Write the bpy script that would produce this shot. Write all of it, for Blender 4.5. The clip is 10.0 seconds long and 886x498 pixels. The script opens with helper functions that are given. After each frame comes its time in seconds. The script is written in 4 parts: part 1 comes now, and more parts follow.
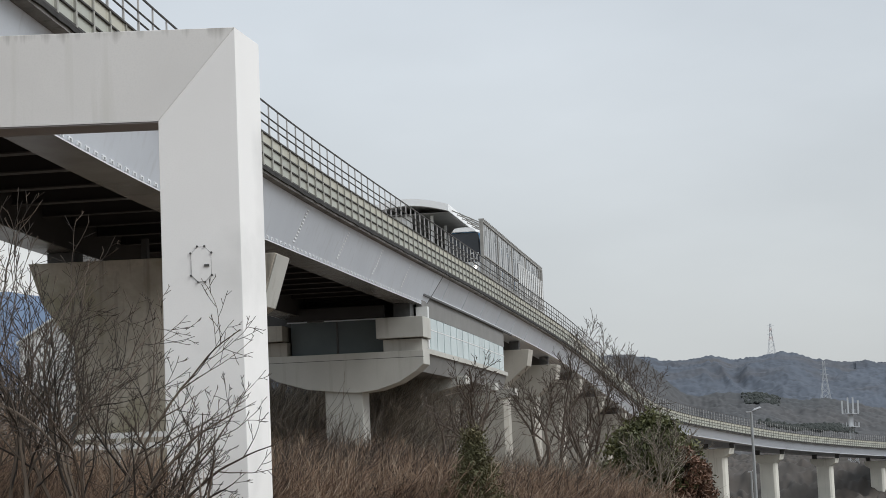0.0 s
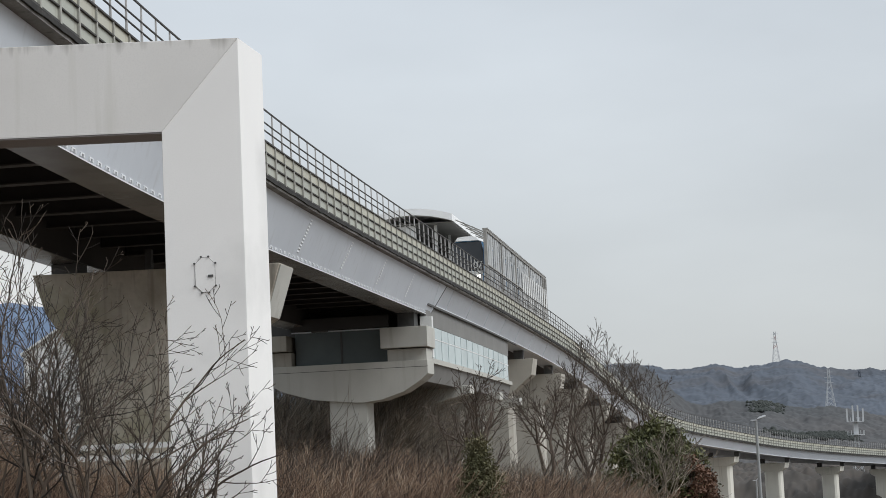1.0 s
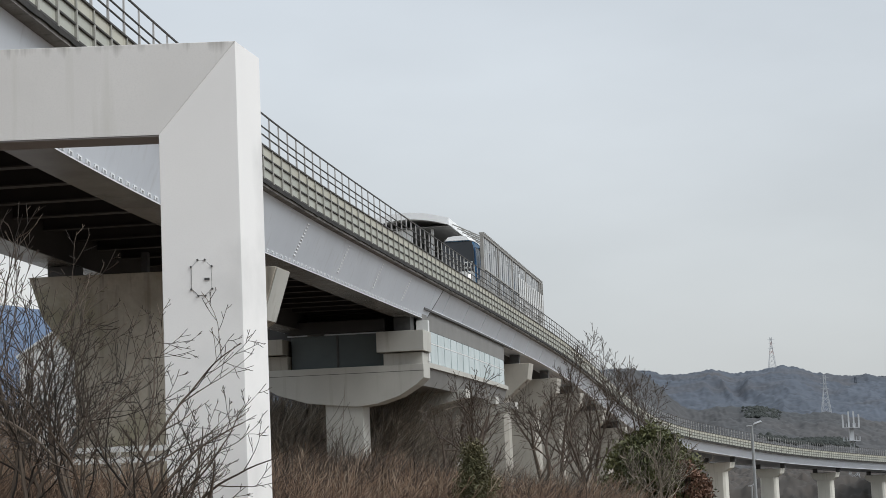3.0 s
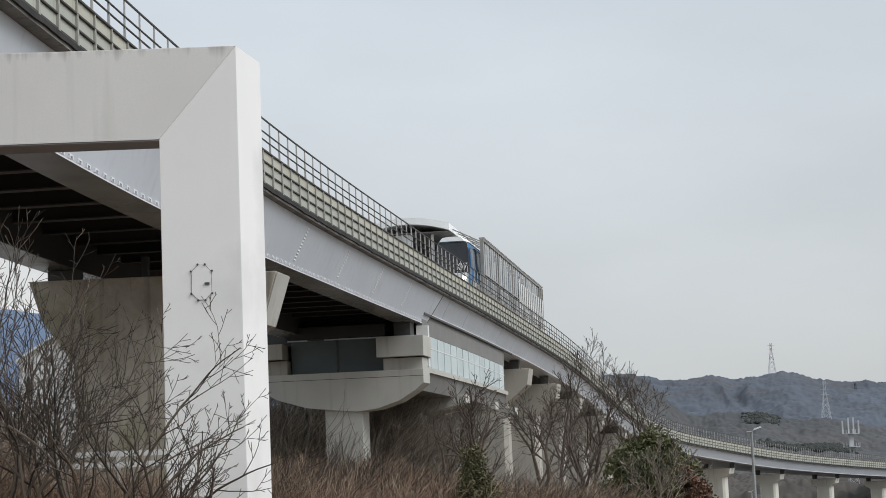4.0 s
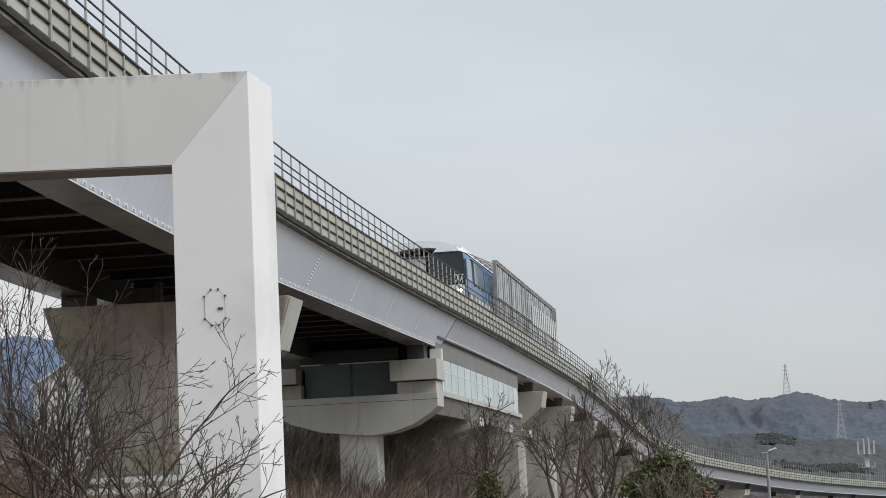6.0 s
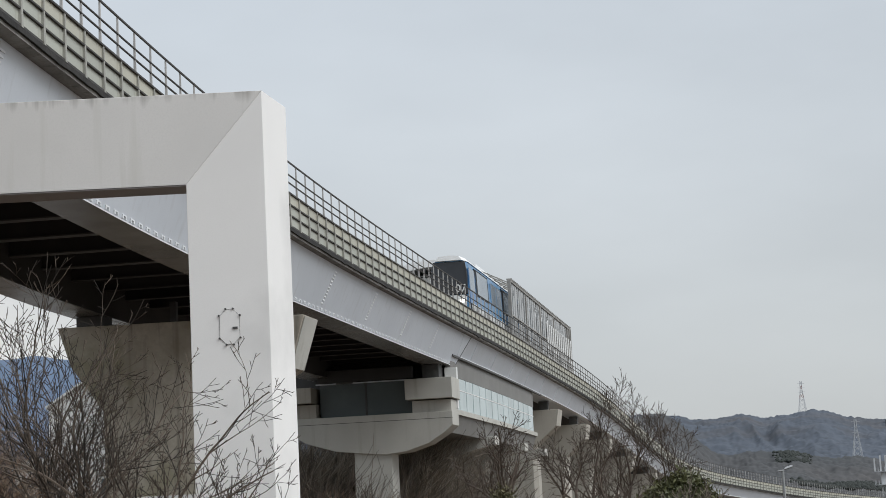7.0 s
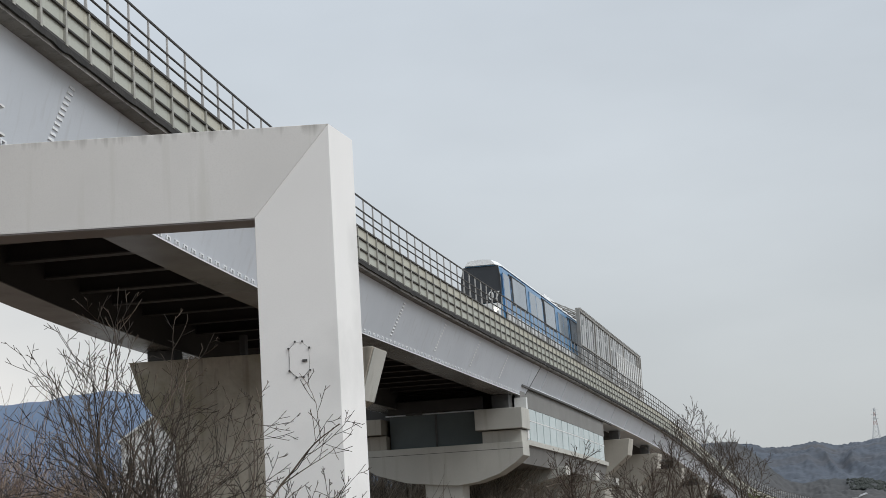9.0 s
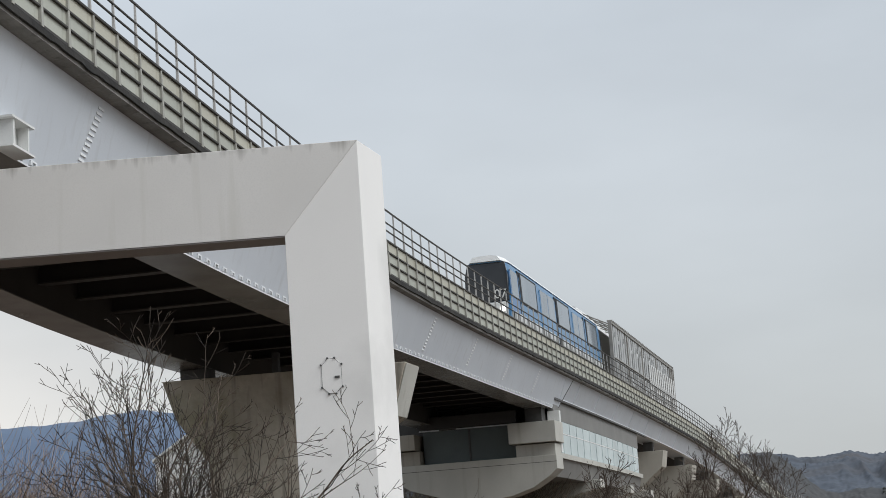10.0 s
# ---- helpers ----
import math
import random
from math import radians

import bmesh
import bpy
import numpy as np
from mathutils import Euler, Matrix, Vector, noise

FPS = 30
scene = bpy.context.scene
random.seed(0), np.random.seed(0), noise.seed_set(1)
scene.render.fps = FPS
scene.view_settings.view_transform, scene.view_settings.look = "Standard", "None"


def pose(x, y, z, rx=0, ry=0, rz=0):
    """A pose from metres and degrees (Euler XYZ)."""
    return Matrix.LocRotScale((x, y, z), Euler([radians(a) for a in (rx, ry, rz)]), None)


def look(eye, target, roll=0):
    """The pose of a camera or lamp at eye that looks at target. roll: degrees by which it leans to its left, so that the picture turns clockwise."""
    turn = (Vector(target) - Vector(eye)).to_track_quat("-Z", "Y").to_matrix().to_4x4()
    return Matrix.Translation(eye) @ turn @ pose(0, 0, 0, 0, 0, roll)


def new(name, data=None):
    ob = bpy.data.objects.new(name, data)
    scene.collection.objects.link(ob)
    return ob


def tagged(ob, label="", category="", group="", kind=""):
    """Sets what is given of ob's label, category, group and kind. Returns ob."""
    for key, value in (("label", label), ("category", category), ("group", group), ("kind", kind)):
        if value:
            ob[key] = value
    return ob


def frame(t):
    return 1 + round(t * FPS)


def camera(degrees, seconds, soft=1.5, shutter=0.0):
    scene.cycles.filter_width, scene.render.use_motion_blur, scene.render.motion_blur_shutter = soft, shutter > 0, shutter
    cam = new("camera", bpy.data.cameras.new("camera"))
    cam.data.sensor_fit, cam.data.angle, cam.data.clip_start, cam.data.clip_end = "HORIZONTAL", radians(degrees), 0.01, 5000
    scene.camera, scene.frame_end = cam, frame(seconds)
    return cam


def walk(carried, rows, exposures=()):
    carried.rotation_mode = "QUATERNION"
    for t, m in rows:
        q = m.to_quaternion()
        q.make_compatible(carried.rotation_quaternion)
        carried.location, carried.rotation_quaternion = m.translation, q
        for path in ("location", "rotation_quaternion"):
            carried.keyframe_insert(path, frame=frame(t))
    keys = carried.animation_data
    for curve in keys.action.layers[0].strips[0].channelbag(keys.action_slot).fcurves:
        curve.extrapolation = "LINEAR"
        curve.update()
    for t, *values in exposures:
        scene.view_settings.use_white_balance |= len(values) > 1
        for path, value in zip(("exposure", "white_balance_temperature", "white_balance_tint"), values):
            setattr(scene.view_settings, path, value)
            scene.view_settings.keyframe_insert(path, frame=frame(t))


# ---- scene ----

# ---- camera and its path ----
EYE = 1.6
cam = camera(27.0, 10.0, soft=0.8)
TURNS = [(0.0, 96.0, 2.4, 0.0), (0.5, 96.152, 2.523, 0.08), (1.0, 96.301, 2.619, 0.144), (1.5, 96.393, 2.643, 0.171),
         (2.0, 96.421, 2.577, 0.138), (2.5, 96.407, 2.478, 0.062), (4.0, 96.583, 2.242, -0.002), (4.5, 96.717, 2.31, 0.091),
         (5.0, 96.872, 2.398, 0.186), (5.5, 97.067, 2.529, 0.296), (7.0, 97.919, 2.83, 0.924), (7.5, 98.204, 2.821, 1.334),
         (8.0, 98.461, 2.847, 1.811), (8.5, 98.731, 2.988, 2.421), (9.0, 98.983, 3.285, 3.126), (9.5, 99.196, 3.669, 3.75),
         (10.0, 99.503, 4.045, 4.209)]
walk(cam, [(t, pose(0, 0, EYE, a, b, c)) for t, a, b, c in TURNS],
     [(0.0, 0.06), (2.5, 0.07), (5.0, 0.06), (7.0, -0.01), (8.5, -0.04), (10.0, -0.06)])

# ---- sky, sun ----
SUN_EL, SUN_AZ = radians(47), radians(112)   # azimuth clockwise from +y (ahead)
world = bpy.data.worlds.new("overcast_sky")
scene.world = world
world.use_nodes = True
wt = world.node_tree
wt.nodes.clear()
w_out, w_bg = wt.nodes.new("ShaderNodeOutputWorld"), wt.nodes.new("ShaderNodeBackground")
sky = wt.nodes.new("ShaderNodeTexSky")
sky.sky_type, sky.sun_disc, sky.sun_elevation, sky.sun_rotation = "NISHITA", False, SUN_EL, SUN_AZ
sky.air_density, sky.dust_density = 1.0, 3.0
coord, sep = wt.nodes.new("ShaderNodeTexCoord"), wt.nodes.new("ShaderNodeSeparateXYZ")
ramp = wt.nodes.new("ShaderNodeValToRGB")
ramp.color_ramp.elements[0].position, ramp.color_ramp.elements[0].color = 0.0, (5.3, 5.52, 5.56, 1)
ramp.color_ramp.elements[1].position, ramp.color_ramp.elements[1].color = 0.35, (6.05, 6.65, 7.3, 1)
cloud = wt.nodes.new("ShaderNodeTexNoise")
cloud.inputs["Scale"].default_value, cloud.inputs["Detail"].default_value = 3.0, 5.0
cmap = wt.nodes.new("ShaderNodeMapping")
cmap.inputs["Scale"].default_value = (1.0, 1.0, 2.6)
crange = wt.nodes.new("ShaderNodeMapRange")
crange.inputs["From Min"].default_value, crange.inputs["From Max"].default_value = 0.3, 0.7
crange.inputs["To Min"].default_value, crange.inputs["To Max"].default_value = 0.9, 1.08
cmul = wt.nodes.new("ShaderNodeVectorMath")
cmul.operation = "SCALE"
smix = wt.nodes.new("ShaderNodeMix")
smix.data_type = "RGBA"
smix.inputs["Factor"].default_value = 0.9
wt.links.new(coord.outputs["Generated"], sep.inputs[0])
wt.links.new(sep.outputs["Z"], ramp.inputs["Fac"])
wt.links.new(coord.outputs["Generated"], cmap.inputs["Vector"])
wt.links.new(cmap.outputs["Vector"], cloud.inputs["Vector"])
wt.links.new(cloud.outputs["Fac"], crange.inputs["Value"])
wt.links.new(crange.outputs["Result"], cmul.inputs["Scale"])
glowx, glowz = wt.nodes.new("ShaderNodeMapRange"), wt.nodes.new("ShaderNodeMapRange")
glowx.inputs["From Min"].default_value, glowx.inputs["From Max"].default_value = -0.08, -0.32
glowz.inputs["From Min"].default_value, glowz.inputs["From Max"].default_value = 0.24, 0.02
gmul = wt.nodes.new("ShaderNodeMath")
gmul.operation = "MULTIPLY"
wmix = wt.nodes.new("ShaderNodeMix")
wmix.data_type = "RGBA"
wmix.inputs[7].default_value = (8.9, 8.5, 8.05, 1)
wt.links.new(sep.outputs["X"], glowx.inputs["Value"])
wt.links.new(sep.outputs["Z"], glowz.inputs["Value"])
wt.links.new(glowx.outputs["Result"], gmul.inputs[0])
wt.links.new(glowz.outputs["Result"], gmul.inputs[1])
wt.links.new(wmix.outputs[2], cmul.inputs[0])
wt.links.new(gmul.outputs[0], wmix.inputs["Factor"])
wt.links.new(ramp.outputs["Color"], wmix.inputs[6])
wt.links.new(sky.outputs["Color"], smix.inputs[6])
wt.links.new(cmul.outputs["Vector"], smix.inputs[7])
wt.links.new(smix.outputs[2], w_bg.inputs["Color"])
w_bg.inputs["Strength"].default_value = 0.113
wt.links.new(w_bg.outputs[0], w_out.inputs[0])

sun = new("sun", bpy.data.lights.new("sun", "SUN"))
sun.data.energy, sun.data.angle, sun.data.color = 2.35, radians(40), (0.965, 0.985, 1.0)
sdir = Vector((math.sin(SUN_AZ) * math.cos(SUN_EL), math.cos(SUN_AZ) * math.cos(SUN_EL), math.sin(SUN_EL)))
sun.matrix_world = look(sdir * 50, (0, 0, 0))
scene.view_settings.exposure = 0.0


# ---- materials ----
def mat(name, a, b, scale=2.0, rough=0.6, bump=0.0, metal=0.0, streak=None, fine=30.0, island=0.0, stain=None, runs=None, grain=0.86):
    """Two colours mixed by broad and fine noise; streak: colour of vertical run marks; stain: colour of blotches; island: spread of brightness per piece."""
    m = bpy.data.materials.new(name)
    m.use_nodes = True
    nt = m.node_tree
    p = nt.nodes["Principled BSDF"]
    p.inputs["Roughness"].default_value, p.inputs["Metallic"].default_value = rough, metal
    tc = nt.nodes.new("ShaderNodeTexCoord")

    def tex(sc, detail=4.0, mapping=None):
        n = nt.nodes.new("ShaderNodeTexNoise")
        n.inputs["Scale"].default_value, n.inputs["Detail"].default_value = sc, detail
        if mapping:
            mp = nt.nodes.new("ShaderNodeMapping")
            mp.inputs["Scale"].default_value = mapping
            nt.links.new(tc.outputs["Object"], mp.inputs["Vector"])
            nt.links.new(mp.outputs["Vector"], n.inputs["Vector"])
        else:
            nt.links.new(tc.outputs["Object"], n.inputs["Vector"])
        return n

    def mix(fac, c1, c2, lo=0.3, hi=0.7):
        r = nt.nodes.new("ShaderNodeMapRange")
        r.inputs["From Min"].default_value, r.inputs["From Max"].default_value = lo, hi
        nt.links.new(fac, r.inputs["Value"])
        x = nt.nodes.new("ShaderNodeMix")
        x.data_type = "RGBA"
        nt.links.new(r.outputs["Result"], x.inputs["Factor"])
        for k, c in ((6, c1), (7, c2)):
            if isinstance(c, tuple):
                x.inputs[k].default_value = (*c, 1)
            else:
                nt.links.new(c, x.inputs[k])
        return x.outputs[2]

    broad, small = tex(scale), tex(fine, 6.0)
    col = mix(broad.outputs["Fac"], a, b)
    col = mix(small.outputs["Fac"], col, tuple(0.5 * (i + j) * grain for i, j in zip(a, b)), 0.45, 0.85)
    if streak:
        s = tex(1.0, 5.0, (3.2, 3.2, 0.16))
        col = mix(s.outputs["Fac"], col, streak, 0.56, 0.8)
    if runs:
        # run marks that start at the height runs[0] and fade out over runs[1] metres
        s = tex(1.0, 6.0, (5.5, 5.5, 0.12))
        xyz, fall, mul = (nt.nodes.new(k) for k in ("ShaderNodeSeparateXYZ", "ShaderNodeMapRange", "ShaderNodeMath"))
        nt.links.new(tc.outputs["Object"], xyz.inputs[0])
        fall.inputs["From Min"].default_value, fall.inputs["From Max"].default_value = runs[0] - runs[1], runs[0]
        nt.links.new(xyz.outputs["Z"], fall.inputs["Value"])
        mul.operation = "MULTIPLY"
        nt.links.new(s.outputs["Fac"], mul.inputs[0])
        nt.links.new(fall.outputs["Result"], mul.inputs[1])
        col = mix(mul.outputs[0], col, runs[2], 0.4, 0.85)
    if stain:
        s = tex(scale * 0.6, 7.0)
        col = mix(s.outputs["Fac"], col, stain, 0.52, 0.72)
    if island:
        gi, oi = nt.nodes.new("ShaderNodeNewGeometry"), nt.nodes.new("ShaderNodeObjectInfo")
        ad = nt.nodes.new("ShaderNodeMath")
        nt.links.new(gi.outputs["Random Per Island"], ad.inputs[0])
        nt.links.new(oi.outputs["Random"], ad.inputs[1])
        mr = nt.nodes.new("ShaderNodeMapRange")
        mr.inputs["From Max"].default_value = 2.0
        mr.inputs["To Min"].default_value, mr.inputs["To Max"].default_value = 1 - island, 1 + island
        nt.links.new(ad.outputs[0], mr.inputs["Value"])
        sc = nt.nodes.new("ShaderNodeVectorMath")
        sc.operation = "SCALE"
        nt.links.new(col, sc.inputs[0])
        nt.links.new(mr.outputs["Result"], sc.inputs["Scale"])
        col = sc.outputs["Vector"]
    nt.links.new(col, p.inputs["Base Color"])
    if bump:
        bn = nt.nodes.new("ShaderNodeBump")
        bn.inputs["Strength"].default_value, bn.inputs["Distance"].default_value = bump, 0.03
        nt.links.new(small.outputs["Fac"], bn.inputs["Height"])
        nt.links.new(bn.outputs["Normal"], p.inputs["Normal"])
    return m


def toned(name, tones, rough=0.85):
    """Colour picked per piece from a row of tones."""
    m = bpy.data.materials.new(name)
    m.use_nodes = True
    nt = m.node_tree
    p = nt.nodes["Principled BSDF"]
    p.inputs["Roughness"].default_value = rough
    g, r, tc, n = (nt.nodes.new(k) for k in ("ShaderNodeNewGeometry", "ShaderNodeValToRGB", "ShaderNodeTexCoord", "ShaderNodeTexNoise"))
    n.inputs["Scale"].default_value, n.inputs["Detail"].default_value = 0.5, 3.0
    while len(r.color_ramp.elements) < len(tones):
        r.color_ramp.elements.new(0.5)
    for k, (e, c) in enumerate(zip(r.color_ramp.elements, tones)):
        e.position, e.color = k / (len(tones) - 1), (*c, 1)
    mm, mr = nt.nodes.new("ShaderNodeMath"), nt.nodes.new("ShaderNodeMapRange")
    mm.operation = "ADD"
    mr.inputs["From Min"].default_value, mr.inputs["From Max"].default_value, mr.inputs["To Min"].default_value, mr.inputs["To Max"].default_value = 0.25, 0.75, -0.25, 0.25
    nt.links.new(tc.outputs["Object"], n.inputs["Vector"])
    nt.links.new(n.outputs["Fac"], mr.inputs["Value"])
    nt.links.new(g.outputs["Random Per Island"], mm.inputs[0])
    nt.links.new(mr.outputs["Result"], mm.inputs[1])
    nt.links.new(mm.outputs[0], r.inputs["Fac"])
    nt.links.new(r.outputs["Color"], p.inputs["Base Color"])
    return m


def glow(name, colour, strength):
    m = mat(name, colour, colour)
    p = m.node_tree.nodes["Principled BSDF"]
    p.inputs["Emission Color"].default_value, p.inputs["Emission Strength"].default_value = (*colour, 1), strength
    return m


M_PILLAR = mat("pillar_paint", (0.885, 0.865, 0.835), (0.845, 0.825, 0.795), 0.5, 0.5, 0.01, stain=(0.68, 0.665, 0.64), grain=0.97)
# greyer than the column: the face's shading put into the paint, plus rain streaks
M_BEAM = mat("shaded_beam_paint", (0.765, 0.742, 0.708), (0.715, 0.694, 0.663), 0.6, 0.55, 0.02, streak=(0.64, 0.62, 0.57), runs=(10.2, 0.75, (0.20, 0.18, 0.15)), grain=0.95)
# crossbeam's underside shade put into a dark brown
M_SOFFIT = mat("soffit_shade", (0.34, 0.31, 0.30), (0.30, 0.28, 0.27), 0.8, 0.6)
M_WEB = mat("girder_paint", (0.64, 0.67, 0.71), (0.58, 0.61, 0.65), 0.35, 0.4, 0.02, streak=(0.52, 0.535, 0.555), grain=0.94)
M_FLANGE = mat("flange_grey", (0.25, 0.24, 0.225), (0.16, 0.152, 0.142), 0.5, 0.26, 0.03, stain=(0.10, 0.095, 0.088))
M_BOLT = mat("bolt_paint", (0.80, 0.81, 0.82), (0.73, 0.74, 0.75), 4, 0.5)
# near-black: shade under the deck put into colour; also colours a formwork joint
M_UNDER = mat("underside_shade", (0.05, 0.048, 0.046), (0.035, 0.034, 0.033), 0.6, 0.8, 0.05)
M_LEDGE = mat("weathered_concrete_edge", (0.30, 0.29, 0.265), (0.19, 0.182, 0.165), 1.1, 0.85, 0.6, streak=(0.10, 0.095, 0.087), stain=(0.09, 0.085, 0.078), fine=9)
M_PANEL = mat("parapet_panel", (0.44, 0.445, 0.38), (0.37, 0.376, 0.325), 0.7, 0.5, 0.05, island=0.12, streak=(0.25, 0.24, 0.195))
M_PANEL_UP = mat("upper_panel", (0.48, 0.462, 0.375), (0.41, 0.397, 0.327), 0.7, 0.5, 0.05, island=0.1, streak=(0.36, 0.33, 0.25))
M_POST = mat("galvanised_post", (0.38, 0.37, 0.33), (0.29, 0.283, 0.25), 3, 0.55, island=0.12)
M_RAILPOST = mat("rail_post_steel", (0.48, 0.465, 0.445), (0.38, 0.367, 0.35), 2, 0.6, island=0.2)
M_STAIN = mat("black_drip_edge", (0.010, 0.0095, 0.009), (0.04, 0.037, 0.033), 1.3, 0.9, 0.6, fine=7)
M_RAIL = mat("rail_steel", (0.032, 0.028, 0.026), (0.055, 0.048, 0.042), 2, 0.6)
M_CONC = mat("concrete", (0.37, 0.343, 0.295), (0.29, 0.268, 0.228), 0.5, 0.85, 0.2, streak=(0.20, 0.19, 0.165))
# lighter copy of the concrete: sunlit look of the nearer piers put into colour
M_CONC_M = mat("sunlit_concrete", (0.47, 0.443, 0.385), (0.37, 0.347, 0.30), 0.45, 0.85, 0.2, streak=(0.26, 0.245, 0.21))
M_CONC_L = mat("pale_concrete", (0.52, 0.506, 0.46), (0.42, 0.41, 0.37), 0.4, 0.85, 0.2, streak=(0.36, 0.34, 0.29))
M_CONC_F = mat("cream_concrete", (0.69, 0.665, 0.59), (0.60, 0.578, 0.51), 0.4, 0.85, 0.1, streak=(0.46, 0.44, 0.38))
M_RENDER = mat("house_render", (0.84, 0.84, 0.82), (0.78, 0.78, 0.76), 0.8, 0.7, 0.1)
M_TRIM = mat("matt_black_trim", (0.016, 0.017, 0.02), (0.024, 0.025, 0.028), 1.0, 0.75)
M_PIERW = mat("weathered_pier_concrete", (0.50, 0.455, 0.385), (0.33, 0.295, 0.235), 0.9, 0.9, 0.4, streak=(0.13, 0.117, 0.095), stain=(0.24, 0.225, 0.14), fine=5)
M_BEAR = mat("bearing_steel", (0.05, 0.05, 0.05), (0.08, 0.078, 0.075), 3, 0.6)
M_SHUT = mat("grey_green_panel", (0.10, 0.125, 0.128), (0.07, 0.09, 0.094), 0.6, 0.5)
M_PANE = mat("frosted_pane", (0.50, 0.58, 0.58), (0.36, 0.43, 0.43), 0.45, 0.06, island=0.2)
# grey darkened for the shade in the head recess and under the canopy
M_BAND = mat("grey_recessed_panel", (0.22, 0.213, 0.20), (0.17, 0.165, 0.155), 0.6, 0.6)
M_WHITE = mat("white_paint", (0.74, 0.74, 0.72), (0.66, 0.66, 0.64), 0.8, 0.45)
M_ROOF = mat("bright_white_paint", (0.90, 0.90, 0.89), (0.85, 0.85, 0.84), 0.6, 0.35, grain=0.97)
M_SCREEN = mat("screen_panel", (0.42, 0.425, 0.42), (0.34, 0.345, 0.34), 0.5, 0.4, island=0.16)
M_SCREENF = mat("screen_frame", (0.33, 0.315, 0.29), (0.25, 0.24, 0.22), 1.5, 0.45)
M_BLUE = mat("blue_livery", (0.068, 0.215, 0.40), (0.054, 0.18, 0.35), 0.4, 0.28)
M_DBLUE = mat("dark_blue_livery", (0.05, 0.17, 0.37), (0.04, 0.145, 0.32), 0.5, 0.28)
M_GLASS = mat("dark_glazing", (0.02, 0.022, 0.025), (0.03, 0.032, 0.035), 0.5, 0.06)
# pale blue-grey base stands in for the sky reflected in the glass
M_PANE2 = mat("sky_tinted_window", (0.27, 0.31, 0.35), (0.16, 0.20, 0.24), 0.3, 0.1)
M_LAMP = glow("headlight_glow", (1.0, 0.97, 0.85), 9.0)
M_BARK = mat("bark", (0.10, 0.073, 0.053), (0.062, 0.047, 0.036), 3, 0.85, 0.3, island=0.2)
M_TWIG = toned("brown_stems", [(0.036, 0.024, 0.017), (0.105, 0.066, 0.044), (0.215, 0.134, 0.086), (0.33, 0.222, 0.146), (0.47, 0.375, 0.275)])
M_GREYTWIG = toned("grey_twigs", [(0.07, 0.058, 0.047), (0.16, 0.132, 0.102), (0.26, 0.22, 0.17), (0.42, 0.37, 0.30)])
M_SHRUB = toned("shrub_bark", [(0.02, 0.015, 0.011), (0.042, 0.031, 0.022), (0.075, 0.055, 0.04), (0.15, 0.115, 0.085)])
M_LEAF = mat("evergreen_leaf", (0.055, 0.064, 0.022), (0.105, 0.10, 0.036), 0.5, 0.6, island=0.55)
M_OLIVE = mat("olive_needles", (0.075, 0.075, 0.03), (0.11, 0.085, 0.04), 0.8, 0.7, island=0.5)
M_RUST = mat("rusty_leaf", (0.17, 0.085, 0.05), (0.11, 0.066, 0.042), 0.5, 0.7, island=0.4)
M_GROUND = mat("leaf_litter", (0.14, 0.095, 0.068), (0.10, 0.075, 0.055), 0.15, 0.95, 0.5, fine=6, stain=(0.055, 0.055, 0.03))
# haze put into the colour: slight on the foothills, bluer on the ridge
M_WOOD1 = mat("hazed_winter_wood", (0.076, 0.072, 0.071), (0.044, 0.047, 0.05), 0.014, 0.95, island=0.16, fine=0.22, grain=0.5, stain=(0.05, 0.054, 0.056))
M_WOOD2 = mat("hazed_ridge_wood", (0.088, 0.104, 0.131), (0.052, 0.062, 0.079), 0.011, 0.95, island=0.12, fine=0.11, grain=0.5, stain=(0.076, 0.07, 0.07))
M_WOOD3 = mat("valley_wood", (0.078, 0.064, 0.054), (0.038, 0.034, 0.029), 0.05, 0.95, island=0.2, fine=0.3)
M_GROVE = mat("grove_canopy", (0.040, 0.045, 0.040), (0.030, 0.035, 0.031), 0.05, 0.95, island=0.12)
# blue of the far air put into the mountain's colour
M_MOUNT = mat("haze_blue_mountain", (0.112, 0.158, 0.23), (0.10, 0.14, 0.21), 0.002, 0.95, fine=0.02)
M_MAST = mat("mast_steel", (0.52, 0.53, 0.54), (0.44, 0.45, 0.46), 0.5, 0.5)
M_RED = mat("mast_red", (0.42, 0.16, 0.13), (0.36, 0.14, 0.12), 0.5, 0.5)
M_LAMPP = mat("lamp_post_steel", (0.33, 0.34, 0.34), (0.27, 0.28, 0.28), 1.0, 0.45)


